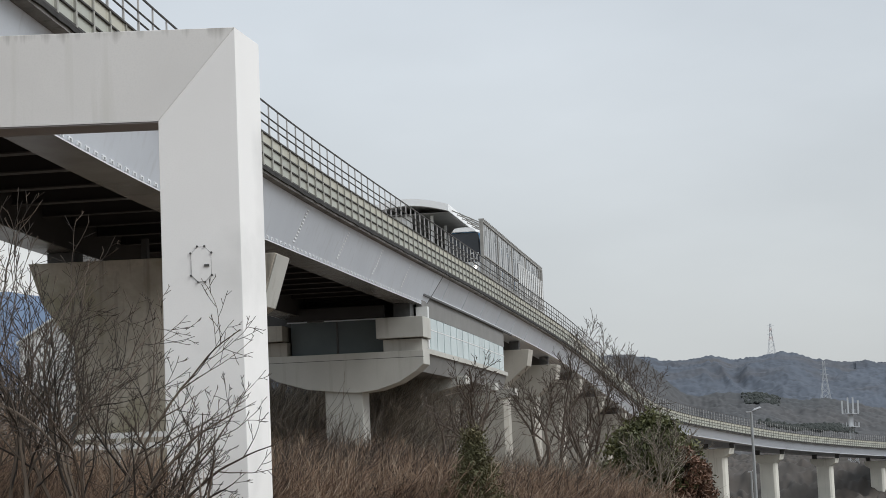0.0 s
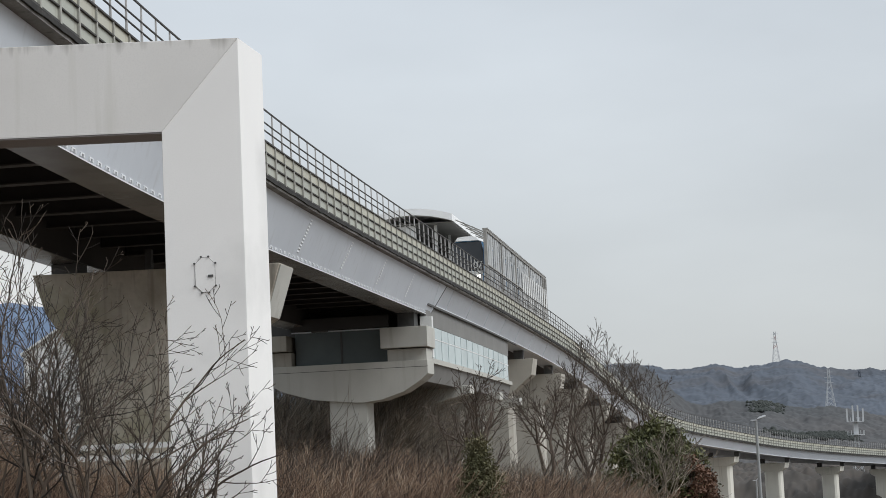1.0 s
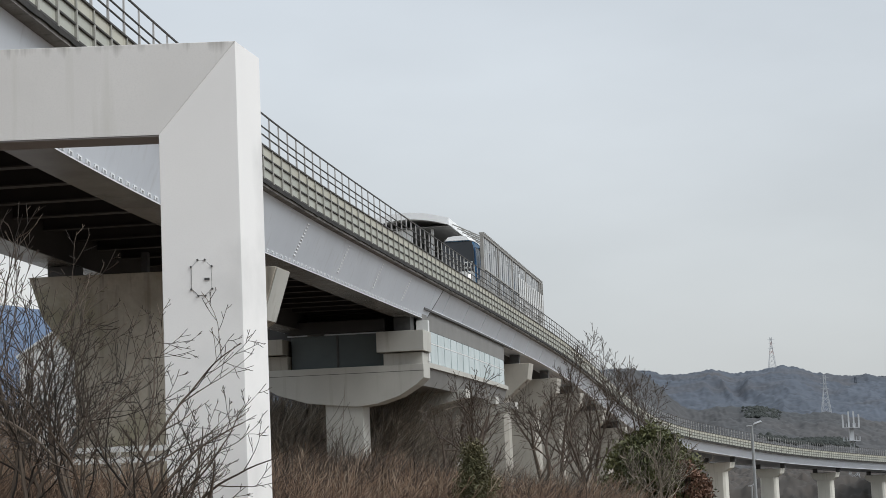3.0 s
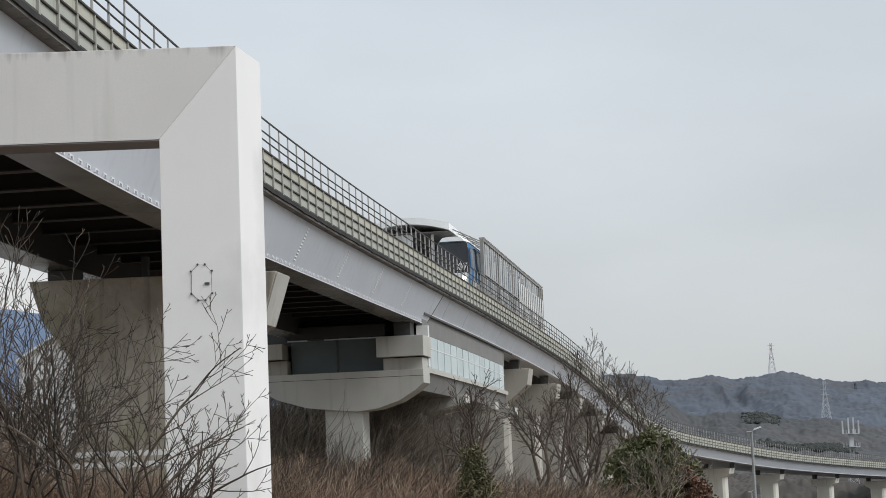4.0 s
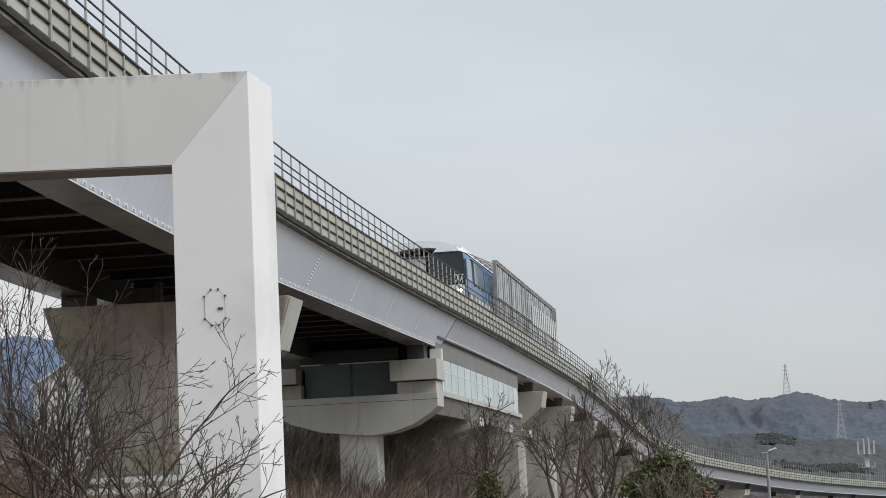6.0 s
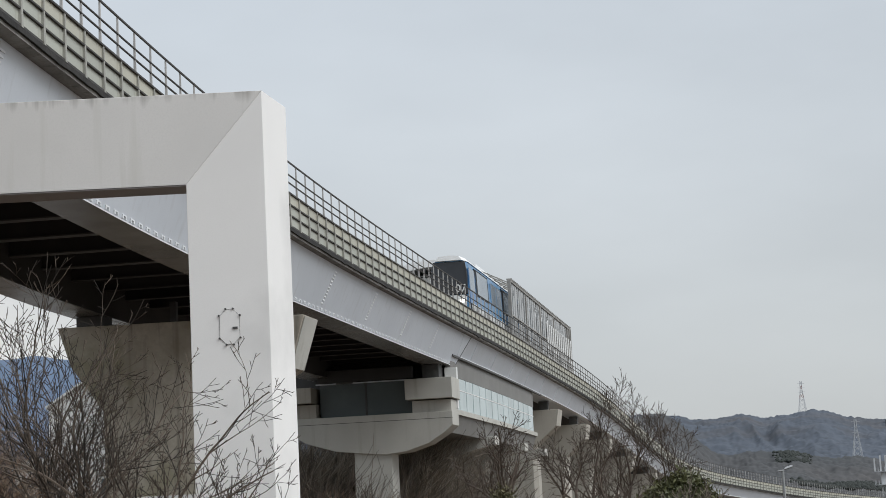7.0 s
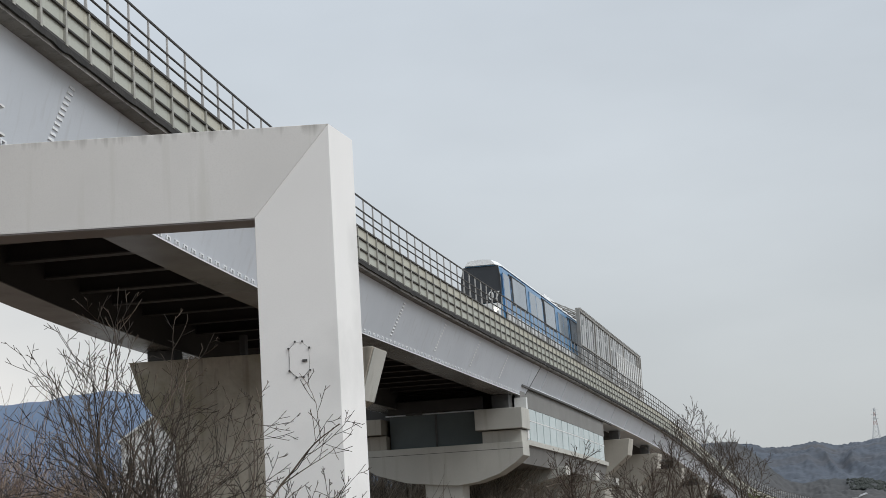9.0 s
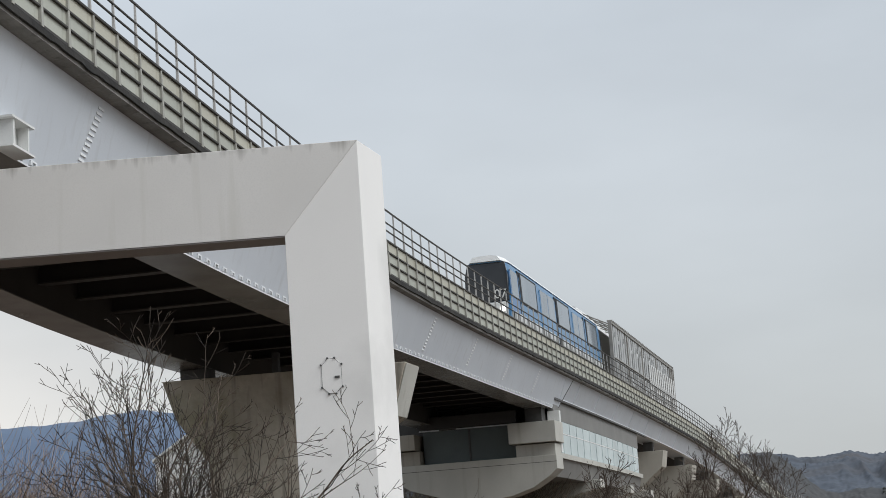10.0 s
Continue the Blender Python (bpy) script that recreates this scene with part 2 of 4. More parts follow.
# ---- mesh helpers ----
class Mesh:
    def __init__(self):
        self.v, self.f = [], []

    def add(self, vs, fs):
        n = len(self.v)
        self.v.extend(tuple(p) for p in vs)
        self.f.extend(tuple(n + i for i in f) for f in fs)
        return self

    def box(self, x0, x1, y0, y1, z0, z1, m=None):
        vs = [Vector((x, y, z)) for z in (z0, z1) for x, y in ((x0, y0), (x1, y0), (x1, y1), (x0, y1))]
        if m is not None:
            vs = [m @ p for p in vs]
        return self.add(vs, [(3, 2, 1, 0), (4, 5, 6, 7), (0, 1, 5, 4), (1, 2, 6, 5), (2, 3, 7, 6), (3, 0, 4, 7)])

    def rings(self, rings, caps=True):
        k = len(rings[0])
        vs = [p for r in rings for p in r]
        fs = []
        for i in range(len(rings) - 1):
            for j in range(k):
                a, b = i * k + j, i * k + (j + 1) % k
                fs.append((a, b, b + k, a + k))
        if caps:
            fs += [tuple(reversed(range(k))), tuple(range(len(vs) - k, len(vs)))]
        return self.add(vs, fs)

    def tube(self, pts, radii, k=4):
        rings = []
        for i, p in enumerate(pts):
            d = (pts[min(i + 1, len(pts) - 1)] - pts[max(i - 1, 0)]).normalized()
            a = d.orthogonal().normalized()
            b = d.cross(a)
            rings.append([p + (a * math.cos(2 * math.pi * j / k) + b * math.sin(2 * math.pi * j / k)) * radii[i] for j in range(k)])
        return self.rings(rings)

    def bar(self, p, q, r, k=4):
        return self.tube([Vector(p), Vector(q)], [r, r], k)

    def data(self, name, material, smooth=False):
        me = bpy.data.meshes.new(name)
        me.from_pydata(self.v, [], self.f)
        me.materials.append(material)
        if smooth:
            me.polygons.foreach_set("use_smooth", [True] * len(me.polygons))
        me.update()
        return me


def part(name, mesh, material, parent=None, label="", m=None, smooth=False, bevel=0.0):
    me = mesh if isinstance(mesh, bpy.types.Mesh) else mesh.data(name, material, smooth)
    ob = new(name, me)
    if parent is not None:
        ob.parent = parent
    if m is not None:
        ob.matrix_basis = m
    if label:
        ob["label"] = label
    if bevel:
        mod = ob.modifiers.new("edge", "BEVEL")
        mod.width, mod.segments, mod.limit_method = bevel, 2, "ANGLE"
    return ob


def thing(name, label, category, m=None, group="", kind=""):
    ob = new(name)
    ob.empty_display_size = 0.3
    if m is not None:
        ob.matrix_basis = m
    return tagged(ob, label, category, group, kind)


# ---- the line of the viaduct: outer top edge of its deck, nearest the viewer ----
LINE = [(-12.2, 27, 12.6), (-10.45, 39.5, 11.75), (-9.4, 48.5, 11.2), (-6.4, 70, 10.5), (-4.26, 82.2, 10.42), (-2.0, 96.5, 10.42),
        (-0.38, 106.9, 10.38), (3.0, 126.8, 10.3), (5.5, 142, 10.15), (8.5, 160, 9.84), (12, 175, 9.2), (16.2, 195, 7.6),
        (21.5, 220, 5.35), (28, 250, 2.95), (35, 275, 1.5), (41.3, 290, 0.7), (47.6, 302, -0.3), (54.6, 316, -1.4),
        (62.2, 332, -2.3), (70.8, 349, -3.15), (79.8, 366, -4.0), (90, 385, -4.9), (110, 420, -6.5)]


def smooth_line(rows, width=13.0):
    p = np.array(rows, float)
    yy = np.linspace(p[0, 1], p[-1, 1], 700)
    gap = yy[:, None] - yy[None]
    k = np.exp(-0.5 * (gap / width) ** 2)
    s0, s1, s2 = k.sum(1), (k * -gap).sum(1), (k * gap * gap).sum(1)
    cols = []
    for c in (0, 2):
        d = np.interp(yy, p[:, 1], p[:, c])
        cols.append((s2 * (k * d).sum(1) - s1 * (k * -gap * d).sum(1)) / (s0 * s2 - s1 ** 2))
    return np.stack([cols[0], yy, cols[1] + EYE], 1)


CURVE = smooth_line(LINE)
ARC = np.r_[0, np.cumsum(np.linalg.norm(np.diff(CURVE, axis=0), axis=1))]
END = float(ARC[-1])


def on_line(s):
    p = Vector([float(np.interp(s, ARC, CURVE[:, k])) for k in range(3)])
    q = [float(np.interp(s + 1, ARC, CURVE[:, k]) - np.interp(s - 1, ARC, CURVE[:, k])) for k in range(3)]
    h = math.hypot(q[0], q[1])
    return p, Vector((q[0] / h, q[1] / h, 0)), q[2] / h


def at(s, u=0.0, v=0.0):
    """u metres across the deck away from the viewer, v metres above the deck's edge, s metres along."""
    p, d, _ = on_line(s)
    return p + Vector((-d.y, d.x, 0)) * u + Vector((0, 0, v))


def frame_at(s, u=0.0, v=0.0, sloped=True):
    """Pose with x along the line, y across it away from the viewer, z up."""
    p, d, g = on_line(s)
    yaw = math.degrees(math.atan2(d.y, d.x))
    o = at(s, u, v)
    return pose(o.x, o.y, o.z, 0, -math.degrees(math.atan(g)) if sloped else 0, yaw)


def sweep(mesh, profile, s0, s1, step=3.0):
    n = max(2, int((s1 - s0) / step) + 1)
    return mesh.rings([[at(s, u, v) for u, v in profile] for s in np.linspace(s0, s1, n)])


# ---- terrain ----
def sstep(a, b, x):
    t = min(1.0, max(0.0, (x - a) / (b - a)))
    return t * t * (3 - 2 * t)


def ground_z(x, y):
    r = math.hypot(x, y)
    soft = 3.0 * math.log(1 + math.exp(min(30, (x - 3.0 - 0.02 * max(0, y)) / 3.0)))
    z = -0.27 * soft
    z = max(z, -12) - 7.0 * sstep(70, 240, y)
    z = max(z, -17.0)
    back = sstep(420, 1200, r)
    z = z * (1 - back) + (-4 + 6 * noise.noise((x * 0.004, y * 0.004, 1.3))) * back
    near = 1 - sstep(5, 40, r)
    return z * (1 - near) + 0.25 * noise.noise((x * 0.15, y * 0.15, 0)) * (1 - near)


def sheet(name, material, radii, angles, height, closed=False, kind="structure", label="", category=""):
    me = Mesh()
    vs, na = [], len(angles)
    for r in radii:
        for a in angles:
            x, y = r * math.sin(a), r * math.cos(a)
            vs.append((x, y, height(x, y, r, a)))
    fs = []
    for i in range(len(radii) - 1):
        for j in range(na if closed else na - 1):
            k = (j + 1) % na
            fs.append((i * na + j, i * na + k, (i + 1) * na + k, (i + 1) * na + j))
    me.add(vs, fs)
    ob = part(name, me, material, smooth=True)
    return tagged(ob, label, category, "", kind)


ANG = [radians(a) for a in np.r_[np.linspace(-24, 24, 121), np.linspace(26, 334, 60)]]
sheet("ground", M_GROUND, [0.02] + list(np.geomspace(3, 4800, 90)), ANG, lambda x, y, r, a: ground_z(x, y), True,
      label="brown leaf-littered winter ground falling into a valley", category="ground")


# ---- hills and mountains ----
def ridge(x, y, r, a):
    d = math.degrees(a)
    n = noise.noise((d * 0.9, 1.1, 0)) * 1.5 + noise.noise((d * 3, r * 0.004, 0)) * 1.5
    n += 17 * (0.28 - abs(noise.noise((d * 0.6 + 1.2 * noise.noise((r * 0.005, d * 0.4, 3.0)), r * 0.0016, 7.0)))) * (1 - sstep(1700, 2000, r)) + 8 * noise.noise((x * 0.009, y * 0.009, 2.0)) * (1 - sstep(1900, 2080, r))

    def hump(at_deg, wide):
        return math.exp(-((d - at_deg) / wide) ** 2)
    # rise of the crest over the horizon, in degrees
    up = 2.47 - 0.0745 * (d - 5) - 0.11 * hump(7.2, 0.6) + 0.06 * hump(8.4, 0.35) - 0.06 * hump(9.05, 0.3) + 0.22 * hump(10.6, 0.7) + 0.05 * hump(13.0, 0.3)
    up *= 0.25 + 0.75 * sstep(-6, 3, d)
    crest = EYE - 2 + 2090 * math.tan(radians(up)) + n
    return -10 + (crest + 10) * sstep(1050, 2100, r) * (1 - 0.5 * sstep(2150, 2700, r))


def foothill(x, y, r, a):
    n = noise.noise((x * 0.006, y * 0.006, 3.0)) * 12 + noise.noise((x * 0.02, y * 0.02, 5.0)) * 4
    d = math.degrees(a)
    lump = 30 * math.exp(-((d - 5.0) / 2.2) ** 2) + 9 * math.exp(-((d - 11.5) / 1.6) ** 2) + 15 * math.exp(-((d - 6.2) / 1.3) ** 2) + 13 * math.exp(-((d - 8.6) / 0.9) ** 2) + 9 * math.exp(-((d - 9.8) / 0.8) ** 2)
    return -18 + (20 + n + lump) * sstep(520, 1050, r)


def mountain(x, y, r, a):
    d = math.degrees(a)
    n = noise.noise((d * 0.25, 9.0, 0)) * 24 + noise.noise((d * 1.1, 2.0, 0)) * 10 + noise.noise((x * 0.003, y * 0.003, 0)) * 14
    side = 1 - sstep(-7.5, -3.0, d)
    return -10 + (360 + n) * sstep(3000, 4100, r) * (0.25 + 0.75 * side) * (1 - 0.25 * sstep(-17, -26, d))


FRONT = [radians(a) for a in np.linspace(-22, 22, 200)]
sheet("backdrop_mountain", M_MOUNT, np.linspace(3000, 4500, 24), FRONT, mountain, label="distant mountain coloured blue for haze", category="mountain")
WIDE = [radians(a) for a in np.r_[np.linspace(-22, -2, 60), np.linspace(-1.8, 15.5, 620), np.linspace(15.8, 22, 20)]]
sheet("backdrop_ridge", M_WOOD2, np.r_[np.linspace(1050, 2160, 130), 2300, 2600], WIDE, lambda x, y, r, a: ridge(x, y, r, a) + 2.6 * noise.noise((x * 0.09, y * 0.06, 0)) + 1.4 * noise.noise((x * 0.3, y * 0.12, 3)), label="long wooded winter ridge tinted blue-grey for haze", category="hill")
sheet("backdrop_foothill", M_WOOD1, np.linspace(520, 1120, 170), WIDE, lambda x, y, r, a: foothill(x, y, r, a) + 1.6 * noise.noise((x * 0.17, y * 0.12, 0)) + 0.9 * noise.noise((x * 0.5, y * 0.3, 3)), label="brown wooded foothills behind the viaduct", category="hill")


def clumps(name, material, count, rlo, rhi, alo, ahi, height, size, seed, label, taper=False):
    rng = random.Random(seed)
    me = Mesh()
    for _ in range(count):
        r, a = rng.uniform(rlo, rhi), radians(rng.triangular(alo, ahi) if taper else rng.uniform(alo, ahi))
        x, y = r * math.sin(a), r * math.cos(a)
        z, s = height(x, y, r, a), size * rng.uniform(0.5, 1.3)
        rings = []
        for h, w in ((-0.3, 0.7), (0.3, 1.0), (0.9, 0.35)):
            rings.append([(x + s * w * rng.uniform(0.6, 1.2) * math.cos(k * 1.2566), y + s * w * rng.uniform(0.6, 1.2) * math.sin(k * 1.2566),
                           z + s * (h + rng.uniform(-0.12, 0.12))) for k in range(5)])
        me.rings(rings)
    return tagged(part(name, me, material, smooth=True), label, "woods", "", "stuff")


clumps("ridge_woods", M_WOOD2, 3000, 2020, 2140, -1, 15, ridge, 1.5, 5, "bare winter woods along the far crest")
clumps("dark_grove", M_GROVE, 420, 1005, 1045, 9.2, 10.4, foothill, 1.1, 7, "dark evergreen grove on the low hill", True)
clumps("dark_grove", M_GROVE, 1100, 790, 860, 9.6, 12.6, foothill, 1.25, 9, "dark evergreen grove on the valley slope", True)
sheet("backdrop_valley", M_WOOD3, np.linspace(285, 560, 120), [a for a in WIDE if a > radians(3)],
      lambda x, y, r, a: ground_z(x, y) - 4 + 7.0 * sstep(285, 330, r) + 6.5 * sstep(400, 432, r) + 2.2 * noise.noise((x * 0.2, y * 0.14, 0)) + 1.2 * noise.noise((x * 0.7, y * 0.4, 3)),
      label="brown winter woods on the valley floor", category="woods")


# ---- steel portal pier beside the viaduct ----
def portal_pier():
    t = thing("portal_pier", "tall white-painted steel portal pier with weathered crossbeam", "pier")
    A, B, C, D = (-5.48, 36.8), (-3.88, 36.8), (-3.56, 38.5), (-5.16, 38.5)
    top, sof = 8.57 + EYE, 6.70 + EYE
    me = Mesh()
    low = -1.0
    # column with its mitred head: the joint runs from the inner corner to the outer top corner
    me.add([(A[0], A[1], low), (B[0], B[1], low), (C[0], C[1], low), (D[0], D[1], low),
            (A[0], A[1], sof), (B[0], B[1], top), (C[0], C[1], top), (D[0], D[1], sof)],
           [(3, 2, 1, 0), (0, 1, 5, 4), (1, 2, 6, 5), (2, 3, 7, 6), (3, 0, 4, 7), (4, 5, 6, 7)])
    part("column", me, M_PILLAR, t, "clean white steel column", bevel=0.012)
    me = Mesh()
    xl = -19.0
    lean = 0.014 * (xl - A[0])
    me.add([(A[0], A[1], sof), (B[0], B[1], top), (xl, A[1] + 0.014 * (xl - B[0]), top), (xl, A[1] + 0.014 * (xl - A[0]), sof),
            (A[0] + 0.17, A[1] + 0.9, sof), (B[0] + 0.17, A[1] + 0.9, top), (xl, A[1] + 0.9, top), (xl, A[1] + 0.9, sof)],
           [(0, 1, 2, 3), (7, 6, 5, 4), (1, 5, 6, 2), (2, 6, 7, 3), (0, 4, 5, 1)])
    part("crossbeam", me, M_BEAM, t, "crossbeam greyed for its shading, with rain streaks", bevel=0.01)
    # thin sheet below the beam that carries the painted underside shade
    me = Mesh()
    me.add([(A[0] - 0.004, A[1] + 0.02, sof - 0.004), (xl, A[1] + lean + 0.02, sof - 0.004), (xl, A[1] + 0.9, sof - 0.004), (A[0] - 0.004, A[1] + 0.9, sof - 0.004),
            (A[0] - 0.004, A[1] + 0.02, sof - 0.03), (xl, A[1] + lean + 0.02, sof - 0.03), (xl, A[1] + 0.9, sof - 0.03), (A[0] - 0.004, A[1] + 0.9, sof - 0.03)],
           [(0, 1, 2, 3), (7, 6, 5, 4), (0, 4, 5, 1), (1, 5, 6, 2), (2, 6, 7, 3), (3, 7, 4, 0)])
    part("soffit_plate", me, M_SOFFIT, t, "crossbeam soffit coloured dark brown for its shade")
    for dz in (1.02, 0.92):
        part("drain_hole", Mesh().rings([[(-7.27 + 0.03 * math.cos(k), y, sof + dz + 0.03 * math.sin(k)) for k in np.linspace(0, 5.236, 6)] for y in (36.80, 36.87)]), M_BEAR, t, "small dark hole")
    # access cover: long octagon plate with bolts
    cx, cz, hw, hh, ch = -4.69, 3.76 + EYE, 0.2, 0.35, 0.13
    pts = [(-hw, -hh + ch), (-hw + ch, -hh), (hw - ch, -hh), (hw, -hh + ch), (hw, hh - ch), (hw - ch, hh), (-hw + ch, hh), (-hw, hh - ch)]
    cover = part("access_cover", Mesh().rings([[(cx + x, 36.799, cz + z) for x, z in pts], [(cx + x, 36.788, cz + z) for x, z in pts]]), M_PILLAR, t)
    me = Mesh()
    for i in range(8):
        (x0, z0), (x1, z1) = pts[i], pts[(i + 1) % 8]
        me.bar((cx + x0, 36.79, cz + z0), (cx + x1, 36.79, cz + z1), 0.004)
    part("gasket", me, M_BEAR, cover, "thin dark seam round the cover")
    bolt = Mesh().rings([[(0.022 * math.cos(k), y, 0.022 * math.sin(k)) for k in np.linspace(0, 5.236, 6)] for y in (0.0, -0.03)]).data("bolt", M_BEAR)
    for x, z in pts:
        part("bolt", bolt, None, cover, m=pose(cx + x * 1.05, 36.79, cz + z * 1.03))
    part("label_plate", Mesh().box(cx + 0.06, cx + 0.16, 36.765, 36.79, cz - 0.05, cz - 0.005), M_BEAR, cover, "small black tag")
    return t


portal_pier()


# ---- viaduct ----
WIDTH = 10.4   # of the deck
SPLICES = (15.0, 23.7, 51.0, 59.35, 67.7, 75.85)   # bolted joints of the deep girder
JOINT, JOINT_TOP = 84.7, 87.0   # end of the deep girders, at the bottom and at the top
viaduct = thing("viaduct", "long elevated guideway with white steel girders and panelled parapet", "viaduct")
me = sweep(Mesh(), [(0, 0.09), (0, 0.0), (0.05, -0.012), (0.05, -0.165), (0.28, -0.18), (WIDTH - 0.28, -0.18), (WIDTH - 0.05, -0.165), (WIDTH - 0.05, -0.012), (WIDTH, 0.0), (WIDTH, 0.09)], 0, END, 2.0)
part("deck_slab", me, M_LEDGE, viaduct, "weathered grey concrete deck edge")
me, rng = Mesh(), random.Random(31)
drops = [(q, 0.045 + 0.09 * max(0.0, noise.noise((q * 0.9, 3.0, 0))) + rng.uniform(0, 0.035)) for q in np.arange(0, END, 0.35)]
me.rings([[at(q, -0.012, 0.085), at(q, -0.02, -0.005 - d), at(q, 0.035, -0.012 - d), at(q, 0.04, 0.085)] for q, d in drops])
part("drip_edge", me, M_STAIN, viaduct, "black-stained uneven drip edge")
# near-black sheet: shade between the girders put into its colour
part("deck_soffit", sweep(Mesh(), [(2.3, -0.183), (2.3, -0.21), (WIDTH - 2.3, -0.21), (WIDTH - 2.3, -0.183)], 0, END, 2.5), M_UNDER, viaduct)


def belly(s):
    """Height of the deep girder's bottom edge against the deck's edge."""
    return -2.57 + 0.47 * sstep(15, 60, s)


def belly_far(s):
    return -1.98 - 0.59 * sstep(10, 44, s)


def flare(s):
    """How much farther the deck overhangs the girder where the guideway widens."""
    return 0.14 * (1 - sstep(16, 44, s))


def girder(name, material, prof, s0, s1, far, label=""):
    """prof: (across, height), where a height of 9 plus h stands for h above the deep girder's bottom."""
    pr = [(WIDTH - u, v) for u, v in reversed(prof)] if far else prof
    n = int((s1 - s0) / 2.5) + 2
    side = -1 if far else 1
    me = Mesh().rings([[at(q, u + (side * flare(q) if v > -0.2 and v < 5 else 0), v if v < 5 else (belly_far(q) if far else belly(q)) + v - 9) for u, v in pr] for q in np.linspace(s0, s1, n)])
    return part(name, me, material, viaduct, label)


for far in (False, True):
    girder("box_girder", M_UNDER, [(0.35, -0.19), (1.11, 9.0), (2.30, 9.0), (2.30, -0.19)], 0, JOINT, far, "steel box girder coloured near-black for underside shade")
    girder("outer_web", M_WEB, [(0.31, -0.19), (1.07, 9.0), (1.105, 9.0), (0.345, -0.19)], 0, JOINT, far, "blue-white painted web plate")
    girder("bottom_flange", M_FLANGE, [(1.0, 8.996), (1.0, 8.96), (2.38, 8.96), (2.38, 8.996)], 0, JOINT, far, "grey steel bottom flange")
    girder("flange_edge", M_BOLT, [(0.985, 9.0), (0.985, 8.962), (0.998, 8.962), (0.998, 9.0)], 0, JOINT, far, "pale painted flange edge")
    girder("shallow_girder", M_WEB, [(0.31, -0.19), (0.93, -1.42), (2.6, -1.42), (2.6, -0.19)], JOINT + 0.3, END, far, "shallow white steel girder")
    girder("shallow_flange", M_BOLT, [(0.86, -1.424), (0.86, -1.47), (1.2, -1.47), (1.2, -1.424)], JOINT + 0.9, END, far, "white bottom flange")
# sloping end of the deep girder
me = Mesh()
me.rings([[at(JOINT - 0.02, 0.295, -0.193), at(JOINT - 0.02, 1.055, belly(JOINT)), at(JOINT - 0.02, 2.29, belly(JOINT)), at(JOINT - 0.02, 2.29, -0.193)],
          [at(JOINT_TOP, 0.295, -0.193), at(JOINT + 0.05, 1.05, belly(JOINT)), at(JOINT + 0.05, 2.29, belly(JOINT)), at(JOINT_TOP, 2.29, -0.193)]])
part("girder_end", me, M_WEB, viaduct)
me = Mesh()
me.rings([[at(q, u, v) for u, v in ((0.265, -0.193), (0.285, -0.193))] + [at(r, u, v) for u, v in ((1.045, belly(JOINT)), (1.025, belly(JOINT)))] for q, r in ((JOINT_TOP, JOINT + 0.05), (JOINT_TOP + 0.12, JOINT + 0.17))])
part("joint_gap", me, M_BEAR, viaduct, "dark gap between the girders")
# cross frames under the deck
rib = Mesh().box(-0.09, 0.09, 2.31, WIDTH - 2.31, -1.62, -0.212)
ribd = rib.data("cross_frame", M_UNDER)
# darker copy for s past 40: deeper shade put into the colour
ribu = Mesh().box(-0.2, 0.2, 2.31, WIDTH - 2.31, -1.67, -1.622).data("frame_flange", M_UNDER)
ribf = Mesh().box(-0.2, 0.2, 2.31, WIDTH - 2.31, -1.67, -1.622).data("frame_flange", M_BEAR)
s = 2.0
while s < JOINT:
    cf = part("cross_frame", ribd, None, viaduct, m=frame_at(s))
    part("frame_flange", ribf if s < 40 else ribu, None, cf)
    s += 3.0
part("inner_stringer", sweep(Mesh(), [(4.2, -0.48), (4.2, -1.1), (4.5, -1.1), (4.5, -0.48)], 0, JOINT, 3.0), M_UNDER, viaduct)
# bolted lower edge, splice rows and stiffeners of the girder facing the viewer
me = Mesh()
s = 0.3
while s < JOINT - 1:
    # pairs of bolt heads on a short cleat, standing clear of the flange
    m, z = frame_at(s), belly(s)
    for x in (-0.16, 0.10):
        me.box(x, x + 0.07, 0.985, 1.04, z + 0.05, z + 0.16, m)
    me.box(-0.16, 0.17, 0.99, 1.03, z + 0.14, z + 0.18, m)
    s += 0.74
part("flange_bolts", me, M_BOLT, viaduct, "row of white bolted cleats along the girder")["kind"] = "stuff"
for s in SPLICES:
    me = Mesh()
    rows_ = int((-0.42 - belly(s) - 0.2) / 0.135)
    for k in range(rows_):
        z = -0.42 - k * 0.135
        m = frame_at(s - 0.36 * (z - belly(s)) / (-0.42 - belly(s)) * -2.0)
        u = 0.31 + flare(s) + (-0.19 - z) * (0.76 - flare(s)) / (-0.19 - belly(s))
        me.box(-0.17, 0.17, u - 0.014, u + 0.01, z - 0.035, z + 0.03, m)
    part("splice_bolts", me, M_BOLT, viaduct, "bolted splice")["kind"] = "stuff"
for s in np.arange(90, 200, 8.2):
    m = frame_at(float(s))
    me = Mesh().rings([[m @ Vector((x, u + o, v)) for o in (-0.05, 0.01) for u, v in ([(0.33, -0.2), (0.935, -1.41)] if o < 0 else [(0.935, -1.41), (0.33, -0.2)])] for x in (-0.03, 0.03)])
    part("web_stiffener", me, M_WEB, viaduct)
part("expansion_joint", Mesh().box(-0.06, 0.06, -0.03, 0.6, -0.10, 0.09, frame_at(JOINT_TOP)), M_BEAR, viaduct, "dark expansion joint")
# guideway beams
for u in (1.85, 5.55):
    part("guideway_beam", sweep(Mesh(), [(u, 0), (u, 1.55), (u + 1.6, 1.55), (u + 1.6, 0)], 0, END, 3.0), M_CONC_L, viaduct)
